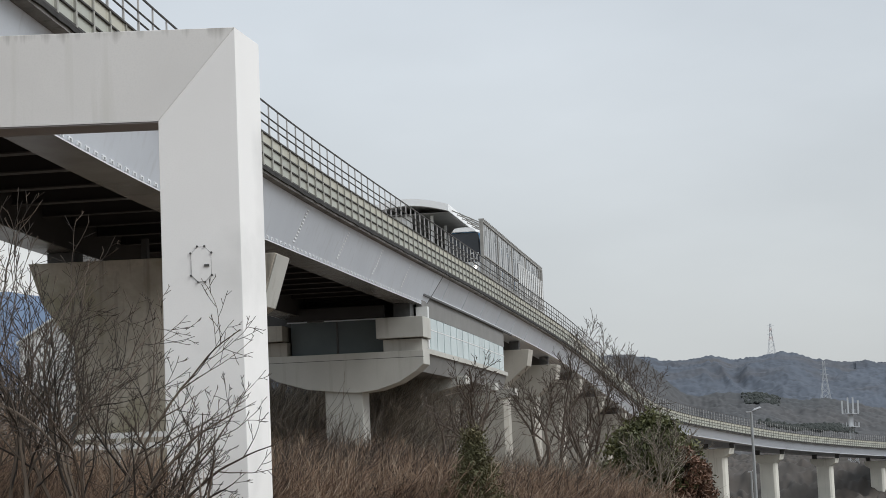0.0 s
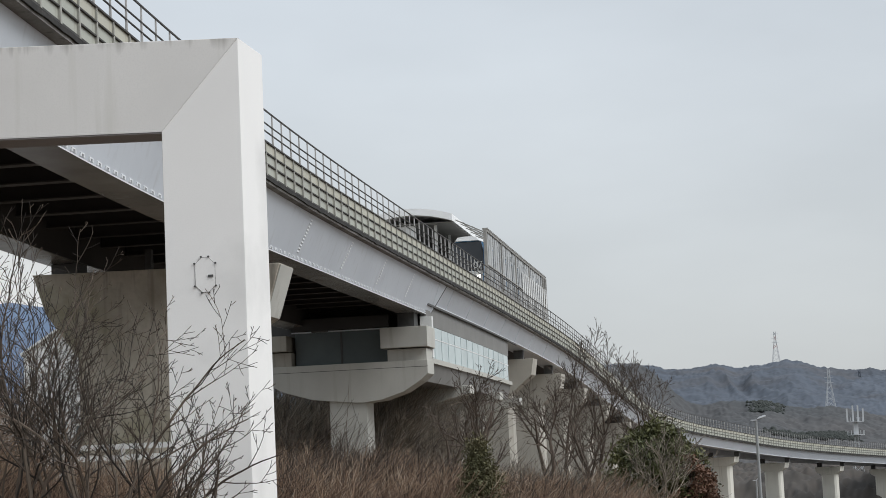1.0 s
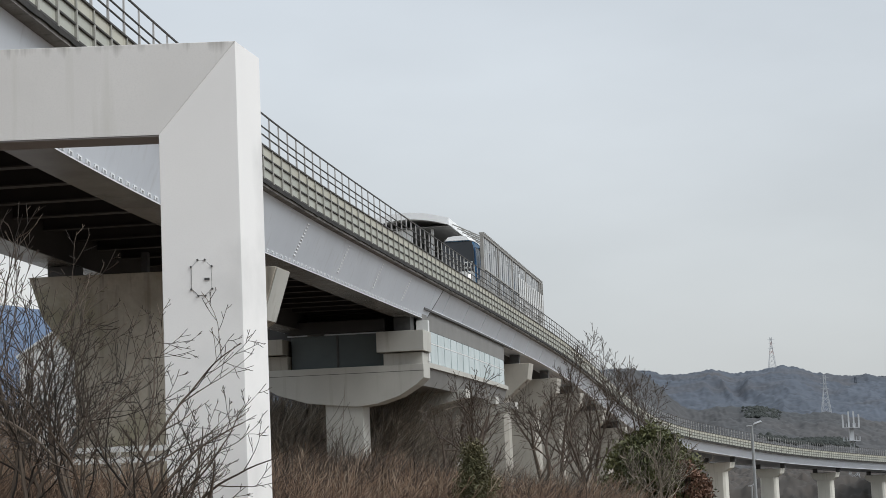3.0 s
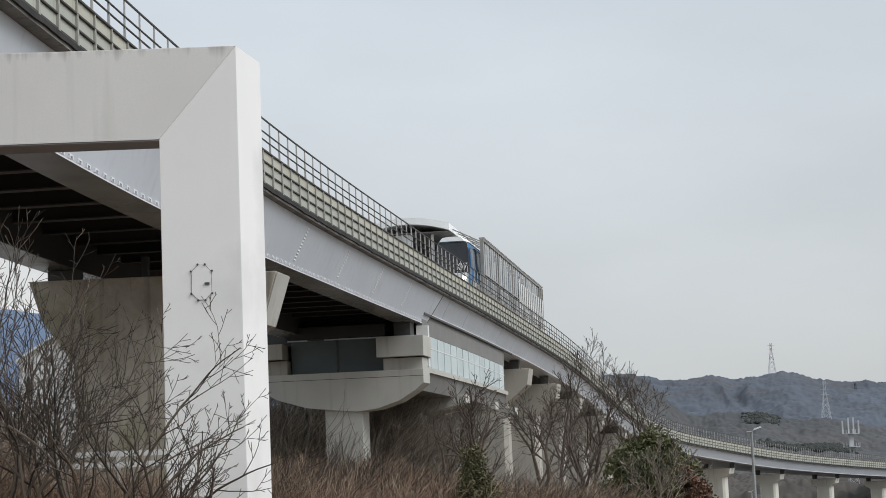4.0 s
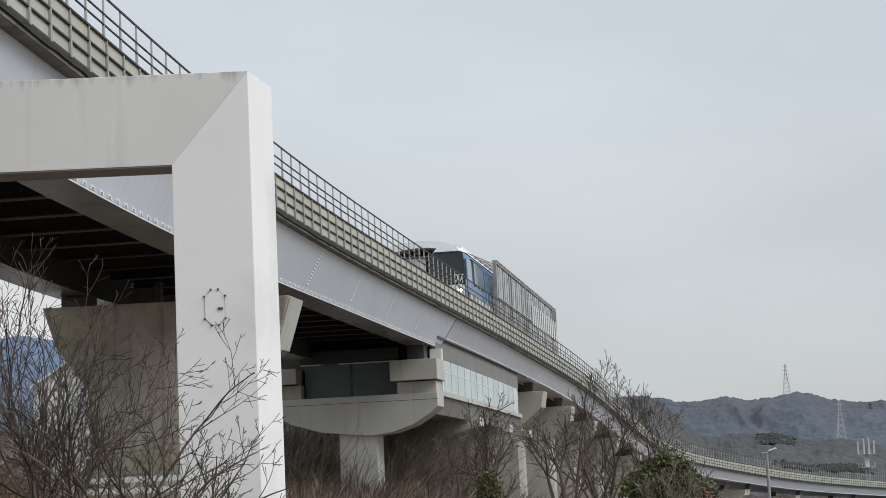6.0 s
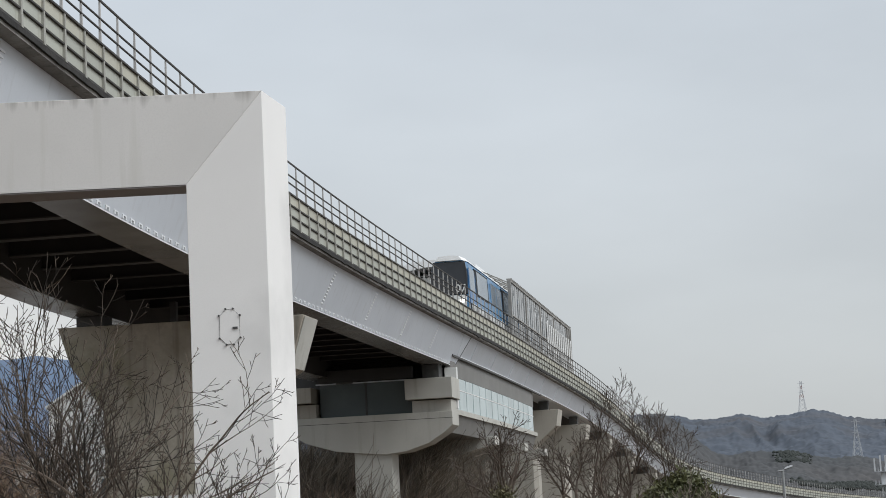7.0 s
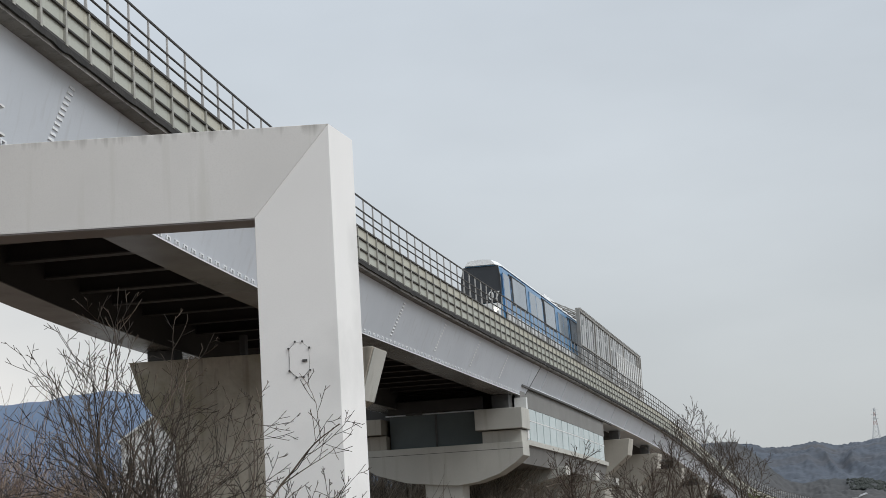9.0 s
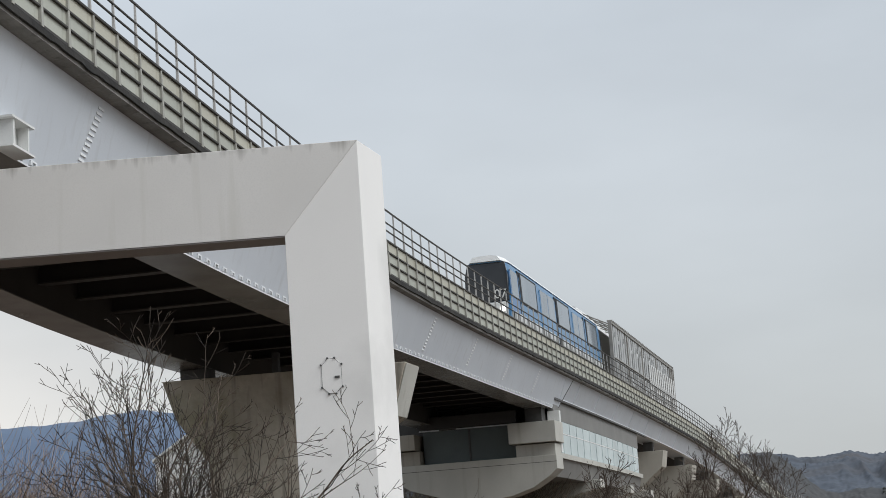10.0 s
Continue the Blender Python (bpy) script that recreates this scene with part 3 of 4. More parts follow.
sup = Mesh().box(-0.18, 0.18, -0.35, 0.0, -0.12, 0.12).data("rail_bracket", M_WHITE)
for s in np.arange(48, 140, 1.1):
    part("rail_bracket", sup, None, viaduct, m=frame_at(float(s), 1.84, 1.62))
# rails
for v, w in ((0.13, 0.032), (0.55, 0.024), (0.97, 0.024), (1.41, 0.028)):
    part("parapet_rail", sweep(Mesh(), [(0.0, v - w), (0.0, v + w), (0.12, v + w), (0.12, v - w)], 0, END, 2.0), M_RAIL, viaduct)
for v, w in ((1.86, 0.018), (2.17, 0.018), (2.68, 0.026)):
    part("hand_rail", sweep(Mesh(), [(0.08, v - w), (0.08, v + w), (0.13, v + w), (0.13, v - w)], 0, END, 2.0), M_RAIL, viaduct)
for v in (1.86, 2.17, 2.68):
    part("hand_rail", sweep(Mesh(), [(WIDTH - 0.14, v - 0.02), (WIDTH - 0.14, v + 0.02), (WIDTH - 0.09, v + 0.02), (WIDTH - 0.09, v - 0.02)], 0, END, 3.0), M_RAIL, viaduct)
part("far_parapet", sweep(Mesh(), [(WIDTH - 0.18, 0.09), (WIDTH - 0.18, 1.42), (WIDTH - 0.08, 1.42), (WIDTH - 0.08, 0.09)], 0, END, 2.5), M_PANEL, viaduct)
me = Mesh()
for s in np.arange(1, END - 1, 1.5):
    me.box(-0.03, 0.03, WIDTH - 0.16, WIDTH - 0.10, 1.4, 2.70, frame_at(float(s)))
part("far_posts", me, M_POST, viaduct)["kind"] = "stuff"

# pieces of the parapet
bay = 1.5   # spacing of the posts
panel = Mesh()
for z0, z1 in ((0.165, 0.522), (0.578, 0.942), (0.998, 1.378)):
    panel.box(-bay / 2 + 0.03, bay / 2 - 0.03, 0.062, 0.095, z0, z1)
panel = panel.data("parapet_panel", M_PANEL)
panel.materials.append(M_PANEL_UP)
for f in panel.polygons:
    f.material_index = 1 if f.index >= 12 else 0
post = Mesh().rings([[(x, y, z) for x, y in ((-w, y0), (w, y0), (w, 0.17), (-w, 0.17))] for z, w, y0 in ((0.09, 0.065, -0.025), (1.40, 0.036, 0.012))]).data("post", M_POST)
rail_post = Mesh().rings([[(x, y, z) for x, y in ((-w, y0), (w, y0), (w, 0.15), (-w, 0.15))] for z, w, y0 in ((1.402, 0.034, 0.07), (1.9, 0.026, 0.09), (2.66, 0.02, 0.10))]).data("rail_post", M_RAILPOST)
s = 1.4
while s < END - 1:
    part("parapet_panel", panel, None, viaduct, m=frame_at(s))
    pp = part("post", post, None, viaduct, m=frame_at(s - bay / 2))
    part("rail_post", rail_post, None, pp)
    s += bay

# steel bracket fixed to the girder beside the portal crossbeam
br = thing("restraint_bracket", "white steel restraint bracket bolted to the girder", "bracket", frame_at(11.6, 0.0, 0.0))
for x in (-0.75, 0.0):
    part("web_plate", Mesh().box(x, x + 0.06, 0.55, 0.95, -2.6, -2.0), M_WHITE, br)
for z in (-2.64, -2.0):
    part("flange_plate", Mesh().box(-0.9, 0.25, 0.5, 0.97, z, z + 0.05), M_WHITE, br)
part("rear_plate", Mesh().box(-0.6, -0.05, 0.8, 0.85, -2.59, -2.001), M_WHITE, br)


# ---- piers ----
def wall_pier(s, base):
    t = thing("wall_pier", "broad grey concrete pier with flared head under the girders", "pier")
    m = frame_at(s, sloped=False)
    prof = [(2.3, base), (2.3, -6.2), (0.45, -5.15), (-0.17, -3.15), (9.7, -3.05), (9.2, -4.6), (7.9, -6.4), (7.9, base)]
    part("body", Mesh().rings([[m @ Vector((-1.1, u, v)) for u, v in prof], [m @ Vector((1.1, u, v)) for u, v in prof]]), M_PIERW, t, bevel=0.03)
    for u in (1.8, WIDTH - 1.8):
        part("bearing", Mesh().box(-0.5, 0.5, u - 0.55, u + 0.55, -3.15, (belly(s) if u < 5 else belly_far(s)) - 0.045, m), M_BEAR, t, "dark steel bearing")
    # paler sheet over the pier's end: light falling on it put into colour
    part("end_face", Mesh().rings([[m @ Vector((-1.0, u, v)) for u, v in ((-0.175, -3.2), (0.44, -5.12), (0.41, -5.14), (-0.21, -3.2))],
                                   [m @ Vector((1.0, u, v)) for u, v in ((-0.175, -3.2), (0.44, -5.12), (0.41, -5.14), (-0.21, -3.2))]]), M_CONC_L, t)
    part("stay_post", Mesh().box(-0.15, 0.15, 5.2, 5.45, -3.15, -2.2, m), M_BEAR, t)


wall_pier(44.5, -13.5)


def hammer_pier(s, top, base, u0=0.7, u1=8.0, cu=4.4, cw=1.5, deep=1.7, mat_=M_CONC, group="piers with hammerhead caps", thick=1.0, tip=0.62):
    t = thing("hammerhead_pier", "pale concrete pier with tapered hammerhead cap", "pier", group=group)
    m = frame_at(s, sloped=False)
    prof = [(u0, top), (u0 + 0.22, top - deep * tip), (cu - cw, top - deep), (cu + cw, top - deep), (u1 - 0.22, top - deep * tip), (u1, top)]
    part("cap", Mesh().rings([[m @ Vector((-thick, u, v)) for u, v in prof], [m @ Vector((thick, u, v)) for u, v in prof]]), mat_, t, bevel=0.03)
    k = 0.35
    oct_ = [(-thick * 0.9, cu - cw + k), (-thick * 0.9, cu + cw - k), (-thick * 0.9 + k, cu + cw), (thick * 0.9 - k, cu + cw), (thick * 0.9, cu + cw - k), (thick * 0.9, cu - cw + k), (thick * 0.9 - k, cu - cw), (-thick * 0.9 + k, cu - cw)]
    part("column", Mesh().rings([[m @ Vector((x, u, z)) for x, u in oct_] for z in (base, top - deep - 0.003)]), mat_, t)
    for u in (1.75, min(u1 - 0.6, WIDTH - 1.75)):
        part("bearing", Mesh().box(-0.35, 0.35, u - 0.4, u + 0.4, top + 0.002, -1.475, m), M_BEAR, t, "dark bearing block")
    return t


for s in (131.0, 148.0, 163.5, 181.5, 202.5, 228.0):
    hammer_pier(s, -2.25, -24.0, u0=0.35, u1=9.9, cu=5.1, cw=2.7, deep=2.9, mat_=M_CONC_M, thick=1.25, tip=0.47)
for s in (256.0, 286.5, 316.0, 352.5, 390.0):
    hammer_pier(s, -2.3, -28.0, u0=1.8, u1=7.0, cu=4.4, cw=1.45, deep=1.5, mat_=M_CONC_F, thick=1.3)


# ---- station under and on the viaduct ----
def station():
    t = thing("station", "grey concrete and glass elevated station hung below the deck", "station")
    S0, S1 = 82.0, 119.5
    m = frame_at(S0, sloped=False)

    def slab(name, prof, x0, x1, material, label="", bevel=0.02):
        return part(name, Mesh().rings([[m @ Vector((x0, u, v)) for u, v in prof], [m @ Vector((x1, u, v)) for u, v in prof]]), material, t, label, bevel=bevel)

    boat = [(0.62, -4.95), (0.62, -5.75), (1.1, -6.15), (2.1, -6.75), (3.4, -7.15), (4.6, -7.28), (6.0, -7.15), (7.6, -6.95), (9.4, -6.4), (10.4, -5.75), (10.4, -4.95)]
    slab("end_beam", boat, -1.2, 1.0, M_CONC_L, "pale concrete end beam with curved bottom")
    slab("formwork_joint", [(0.616, -5.32), (0.616, -5.345), (10.3, -5.345), (10.3, -5.32)], -1.206, -1.1, M_UNDER, bevel=0)
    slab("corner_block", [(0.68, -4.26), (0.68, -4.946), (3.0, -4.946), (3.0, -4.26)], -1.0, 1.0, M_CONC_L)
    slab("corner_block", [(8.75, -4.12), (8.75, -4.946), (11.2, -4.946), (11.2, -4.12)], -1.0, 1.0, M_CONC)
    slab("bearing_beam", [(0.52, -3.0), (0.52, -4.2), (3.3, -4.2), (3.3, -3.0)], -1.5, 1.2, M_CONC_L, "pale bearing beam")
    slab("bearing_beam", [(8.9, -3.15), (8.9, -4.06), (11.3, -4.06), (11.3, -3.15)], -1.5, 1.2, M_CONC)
    for u in (1.9, 7.1):
        slab("bearing", [(u - 0.5, -2.15), (u - 0.5, -2.995), (u + 0.5, -2.995), (u + 0.5, -2.15)], -0.6, 0.6, M_BEAR)
    for k in range(2):
        slab("infill_panel", [(3.06 + 2.82 * k, -2.95), (3.06 + 2.82 * k, -4.94), (5.84 + 2.82 * k, -4.94), (5.84 + 2.82 * k, -2.95)], -0.3, -0.24, M_SHUT, "dark grey-green steel panel")
    slab("panel_pipe", [(3.05, -2.92), (3.05, -3.0), (8.85, -3.0), (8.85, -2.92)], -0.5, -0.4, M_WEB)
    # made-up near-black sheet that fills the shaded gap behind the panels
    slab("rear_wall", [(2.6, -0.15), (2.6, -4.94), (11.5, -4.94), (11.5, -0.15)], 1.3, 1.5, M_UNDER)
    # shade of the interior put into the girder's colour
    slab("cross_girder", [(2.9, -2.2), (2.9, -2.9), (8.6, -2.9), (8.6, -2.2)], -0.9, -0.7, M_UNDER, "steel cross girder coloured near-black for shade")
    slab("panel_mullion", [(5.80, -3.0), (5.80, -4.93), (5.92, -4.93), (5.92, -3.0)], -0.36, -0.302, M_BEAR)
    # side wall with glazing
    part("sill_beam", sweep(Mesh(), [(0.75, -4.75), (0.75, -5.05), (1.2, -5.05), (1.2, -4.75)], S0 + 1.05, S1, 3), M_CONC_L, t, "pale grey sill beam")
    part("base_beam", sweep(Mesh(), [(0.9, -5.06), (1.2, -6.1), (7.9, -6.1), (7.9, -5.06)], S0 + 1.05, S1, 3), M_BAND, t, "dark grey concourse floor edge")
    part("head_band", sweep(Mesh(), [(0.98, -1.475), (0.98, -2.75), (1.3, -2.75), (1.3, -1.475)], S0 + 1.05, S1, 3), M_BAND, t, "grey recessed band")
    part("head_pipe", sweep(Mesh(), [(0.80, -1.5), (0.80, -1.62), (0.92, -1.62), (0.92, -1.5)], S0 + 1.05, S1 + 4, 3), M_BEAR, t)
    part("interior_floor", sweep(Mesh(), [(1.3, -4.9), (1.3, -5.04), (8.0, -5.04), (8.0, -4.9)], S0 + 1.05, S1, 3), M_CONC, t)
    part("inner_wall", sweep(Mesh(), [(1.75, -1.475), (1.75, -4.88), (1.95, -4.88), (1.95, -1.475)], S0 + 1.05, S1, 3), M_WHITE, t)
    n = 14
    for k in range(n):
        a, b = S0 + 1.3 + (S1 - S0 - 1.5) * k / n, S0 + 1.3 + (S1 - S0 - 1.5) * (k + 1) / n
        pane = Mesh().rings([[at(q, u, v) for u, v in ((1.0, -2.76), (1.0, -4.74), (1.03, -4.74), (1.03, -2.76))] for q in (a + 0.06, b - 0.06)])
        w = part("window", pane, M_PANE, t, "frosted greenish glass pane")
        part("mullion", Mesh().box(-0.03, 0.03, 0.98, 1.05, -4.745, -2.755, frame_at(a)), M_PANE, w)
    part("transom", sweep(Mesh(), [(0.985, -3.45), (0.985, -3.51), (1.04, -3.51), (1.04, -3.45)], S0 + 1.05, S1, 3), M_WHITE, t)
    part("corner_post", Mesh().box(0.75, 1.25, 0.60, 1.3, -4.74, -2.3, m), M_WHITE, t)
    for u in (4.35,):
        part("column", Mesh().box(-1.0, 1.0, u, u + 2.2, -17, -7.0, m), M_CONC_L, t, "pale concrete column")
    for q in (96.4, 110.6, 121.5):
        mm = frame_at(q, sloped=False)
        part("floor_beam", Mesh().rings([[mm @ Vector((x, u, v)) for u, v in ((0.42, -5.95), (0.42, -6.5), (4, -7.3), (8.0, -6.75), (8.0, -6.11))] for x in (-0.8, 0.8)]), M_CONC_L, t, bevel=0.03)
        part("column", Mesh().box(-1.0, 1.0, 3.4, 5.6, -20, -7.0, mm), M_CONC_L, t, "pale concrete column")
    return t


station()


def louvre_screen():
    t = thing("platform_screen", "tall grey slatted metal screen along the platform edge", "screen")
    S0, S1 = 105.3, 139.0
    for v, w in ((1.62, 0.06), (3.0, 0.04), (5.46, 0.07)):
        part("girt", sweep(Mesh(), [(0.2, v - w), (0.2, v + w), (0.42, v + w), (0.42, v - w)], S0, S1, 3), M_SCREENF, t)
    k, s = 0, S0
    colm = Mesh().box(-0.09, 0.09, 0.2, 0.44, 0.0, 5.52).data("screen_column", M_SCREENF)
    full = Mesh().box(-0.44, 0.44, 0.28, 0.33, 1.7, 5.38).data("slat", M_SCREEN)
    holed = Mesh().box(-0.44, 0.44, 0.28, 0.33, 1.7, 4.55).box(-0.44, 0.44, 0.28, 0.33, 4.95, 5.38).box(-0.44, -0.2, 0.28, 0.33, 4.551, 4.949).box(0.2, 0.44, 0.28, 0.33, 4.551, 4.949).data("slat", M_SCREEN)
    slim = Mesh().box(-0.1, 0.3, 0.28, 0.33, 1.7, 5.38).data("slat", M_SCREEN)
    white = Mesh().box(-0.26, 0.26, 0.18, 0.24, 0.9, 4.4).data("slat", M_WHITE)
    while s < S1 - 0.5:
        if k % 7 == 0:
            part("screen_column", colm, None, t, m=frame_at(s))
        part("slat", (holed if k % 2 else full) if k % 3 else slim, None, t, m=frame_at(s + 0.6))
        if s > 124:
            part("slat", white, None, t, m=frame_at(s + 0.3))
        s += 1.13
        k += 1
    for q in (S1 - 1.6, S1 - 0.8, S1):
        part("screen_column", colm, None, t, m=frame_at(q))
    # open roof frame leaning from the screen to the canopy
    for q in np.arange(S0 + 3.5, S1, 2.4):
        part("roof_bar", Mesh().bar(at(q, 0.3, 5.5), at(q + 0.4, 3.1, 6.9), 0.06), M_SCREENF, t)
    for u, v in ((1.0, 5.87), (1.7, 6.22), (2.4, 6.57)):
        part("roof_purlin", Mesh().tube([at(q, u, v) for q in np.linspace(S0 + 3.5, S1, 10)], [0.05] * 10), M_SCREENF, t)
    me = Mesh()
    for q in np.arange(S0, S1, 0.75):
        me.box(-0.06, 0.06, 0.1, 0.5, 5.5, 5.62, frame_at(float(q)))
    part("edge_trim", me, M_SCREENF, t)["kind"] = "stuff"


louvre_screen()


def canopy():
    t = thing("platform_canopy", "low arched white roof over the station platform", "canopy")
    S0, S1 = 107.5, 150.0
    arc = [(3.0 + 5.9 * k / 12, 7.0 + 0.8 * math.sin(math.pi * (0.1 + 0.75 * k / 12)) - 0.12) for k in range(13)]
    low = [(u, v - 0.5) for u, v in reversed(arc)]
    part("roof", sweep(Mesh(), arc + low, S0, S1, 4), M_ROOF, t, "white arched roof shell")
    # lining coloured dark for the shade under the roof
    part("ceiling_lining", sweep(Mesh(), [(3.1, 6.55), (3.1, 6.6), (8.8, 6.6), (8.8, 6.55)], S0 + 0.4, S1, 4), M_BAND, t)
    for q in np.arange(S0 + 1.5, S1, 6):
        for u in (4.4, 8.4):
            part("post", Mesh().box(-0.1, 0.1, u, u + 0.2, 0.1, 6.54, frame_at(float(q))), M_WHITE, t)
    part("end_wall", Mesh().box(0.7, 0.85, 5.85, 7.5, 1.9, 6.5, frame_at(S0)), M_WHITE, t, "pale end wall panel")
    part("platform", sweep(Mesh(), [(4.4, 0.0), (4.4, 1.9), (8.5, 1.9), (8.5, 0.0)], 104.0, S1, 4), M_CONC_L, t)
    # black stands in for the shade inside, below the roof
    part("rear_screen", sweep(Mesh(), [(8.3, 1.9), (8.3, 6.5), (8.4, 6.5), (8.4, 1.9)], S0 + 1.0, S1, 4), M_TRIM, t, "platform wall coloured black for the canopy's shade")


canopy()


# ---- train ----
CAR, REAR, GAP = 14.9, 17.2, 0.1   # lengths of the two cars, and the gap between them


def train_car(front, L):
    """x along the line away from the viewer (the nose is at x = 0 and faces -x), y across, z up from the guideway top."""
    t = thing("train_car", "blue and white magnetic train car with dark windscreen" if front else "blue and white magnetic train car with wide windows", "train", group="cars of the train")
    sec = [(0.0, 0.0), (-0.02, 0.5), (0.0, 1.1), (0.05, 2.5), (0.13, 3.05), (0.45, 3.28), (1.0, 3.38), (1.5, 3.38), (2.05, 3.28), (2.37, 3.05), (2.45, 2.5), (2.5, 1.1), (2.52, 0.5), (2.5, 0.0)]

    def ring(x, inset=0.0, dz=0.0):
        return [(x, 1.25 + (y - 1.25) * (1 - inset), z * (1 - dz)) for y, z in sec]
    xs = [(0.25, 0.05, 0.02), (0.8, 0.01, 0.0), (1.0, 0, 0), (L, 0, 0)] if front else [(0, 0, 0), (L, 0, 0)]
    part("body", Mesh().rings([ring(*x) for x in xs]), M_BLUE, t, "bright blue body", smooth=False)
    # white roof with a visor over the windscreen
    roof = [(0.11, 3.13), (0.13, 3.2), (0.34, 3.39), (0.9, 3.45), (1.6, 3.45), (2.16, 3.39), (2.37, 3.2), (2.39, 3.13)]
    x0 = 0.05 if front else 0.0
    part("roof", Mesh().rings([[(x0, 1.25 + (y - 1.25) * (0.74 if front else 1), z + (0.04 if front else 0)) for y, z in roof], [(1.0, y, z) for y, z in roof], [(L, y, z) for y, z in roof]]), M_ROOF, t, "white roof")
    part("roof_unit", Mesh().box(4.5, 8.5, 0.75, 1.75, 3.44, 3.52), M_WHITE, t, bevel=0.05)
    if front:
        ws = [(0.06, 0.95), (0.08, 2.4), (0.22, 3.12), (2.28, 3.12), (2.42, 2.4), (2.44, 0.95)]
        part("windscreen", Mesh().rings([[(0.02 + 0.2 * (z > 2.5), y, z) for y, z in ws], [(0.55, y, z) for y, z in ws]]), M_GLASS, t, "black raked windscreen", bevel=0.04)
        part("nose", Mesh().rings([[(0.0, y, z) for y, z in ((0.3, 0.1), (0.24, 0.9), (2.26, 0.9), (2.2, 0.1))], [(0.6, y, z) for y, z in ((0.05, 0.0), (0.03, 0.945), (2.47, 0.945), (2.45, 0.0))]]), M_WHITE, t, "white lower nose", bevel=0.05)
        part("wiper", Mesh().bar((0.0, 1.0, 1.0), (0.03, 1.25, 1.9), 0.02), M_BEAR, t)
        for y in (0.42, 2.08):
            lamp = part("headlight", Mesh().rings([[(x, y + 0.13 * math.cos(k), 0.52 + 0.10 * math.sin(k)) for k in np.linspace(0, 5.81, 12)] for x in (-0.04, 0.1)]), M_LAMP, t, "glowing headlight")
        tx = bpy.data.curves.new("number", "FONT")
        tx.body, tx.size, tx.extrude, tx.align_x = "07", 0.7, 0.004, "CENTER"
        tx.materials.append(M_WHITE)
        num = new("number", tx)
        num.parent = t
        num.matrix_basis = pose(-0.03, 0.5, 1.1, 90, 0, -90)
        num["label"] = "white number on the windscreen"
    # side facing the viewer: doors and windows
    bays = [("cab", 0.45, 2.3), ("window", 3.75, 4.4), ("door", 9.3, 5.2)] if front else [("window", 0.5, 4.0), ("door", 5.7, 4.6), ("window", 11.7, 4.1)]
    for kd, x, w in bays:
        for y0, y1, sg in ((-0.035, 0.06, 1), (2.44, 2.535, -1)):
            if kd == "window":
                z0, z1 = 1.25, 2.82
                f = part("window", Mesh().rings([[(a, (-0.03 if sg > 0 else 2.53) + sg * 0.035 * (z - 0.5), z) for a, z in ((x, z0), (x + w, z0), (x + w, z1), (x, z1))],
                                                 [(a, (0.02 if sg > 0 else 2.48) + sg * 0.035 * (z - 0.5), z) for a, z in ((x, z0), (x + w, z0), (x + w, z1), (x, z1))]]), M_PANE2, t, "wide window with sky reflection in its colour")
                part("window_frame", Mesh().rings([[(a, yy + sg * 0.035 * (z - 0.5), z) for a, z in ((x - 0.02, 1.13), (x + w + 0.3, 1.13), (x + w + 0.3, 2.92), (x - 0.02, 2.92))] for yy in ((-0.024, 0.02) if sg > 0 else (2.524, 2.48))]), M_TRIM, f, "black window surround")
                part("window_pillar", Mesh().rings([[(a, yy + sg * 0.035 * (z - 0.5), z) for a, z in ((x - 0.5, 1.1), (x - 0.01, 1.1), (x - 0.01, 2.9), (x - 0.5, 2.9))] for yy in ((-0.036, 0.02) if sg > 0 else (2.536, 2.48))]), M_TRIM, f, "black pillar")
            else:
                d = part("door", Mesh().rings([[(a, yy + sg * 0.035 * (z - 0.5), z) for a, z in ((x, 0.35), (x + w, 0.35), (x + w, 2.62), (x, 2.62))] for yy in ((-0.042, 0.02) if sg > 0 else (2.542, 2.48))]), M_DBLUE if kd == "cab" else M_BLUE, t, "blue sliding door")
                lv = (0.5,) if kd == "cab" else (0.27, 0.73)
                for c in lv:
                    hw = w * (0.4 if kd == "cab" else 0.215)
                    part("pane", Mesh().rings([[(a, yy + sg * 0.035 * (z - 0.5), z) for a, z in ((x + w * c - hw, 1.2), (x + w * c + hw, 1.2), (x + w * c + hw, 2.72), (x + w * c - hw, 2.72))] for yy in ((-0.05, 0.0) if sg > 0 else (2.55, 2.5))]), M_PANE2, d)
                part("seam", Mesh().rings([[(a, yy + sg * 0.035 * (z - 0.5), z) for a, z in ((x + w + 0.0, 0.3), (x + w + 0.24, 0.3), (x + w + 0.24, 2.9), (x + w, 2.9))] for yy in ((-0.046, 0.02) if sg > 0 else (2.546, 2.48))]), M_TRIM, d)
    for q in np.arange(0.8, L - 0.8, 1.15):
        part("module_cover", Mesh().box(q, q + 0.72, -0.14, -0.045, -0.02, 0.40), M_WHITE, t, "white module cover")
    part("underframe", Mesh().box(0.7 if front else 0.1, L - 0.1, -0.042, 0.02, -0.1, 0.44), M_BEAR, t, "dark underframe")
    part("skirt", Mesh().box(0.6 if front else 0.1, L - 0.1, 0.06, 2.44, -0.55, -0.004), M_WHITE, t, "white skirt")
    for q in np.arange(1.0, L - 1, 1.4):
        part("module_gap", Mesh().box(q, q + 0.5, 0.03, 0.2, -0.5, -0.12), M_BEAR, t)
    part("gangway", Mesh().box(L + 0.004, L + GAP - 0.004, 0.15, 2.35, 0.1, 3.1), M_BEAR, t)
    return t


CARS = [train_car(True, CAR), train_car(False, REAR)]


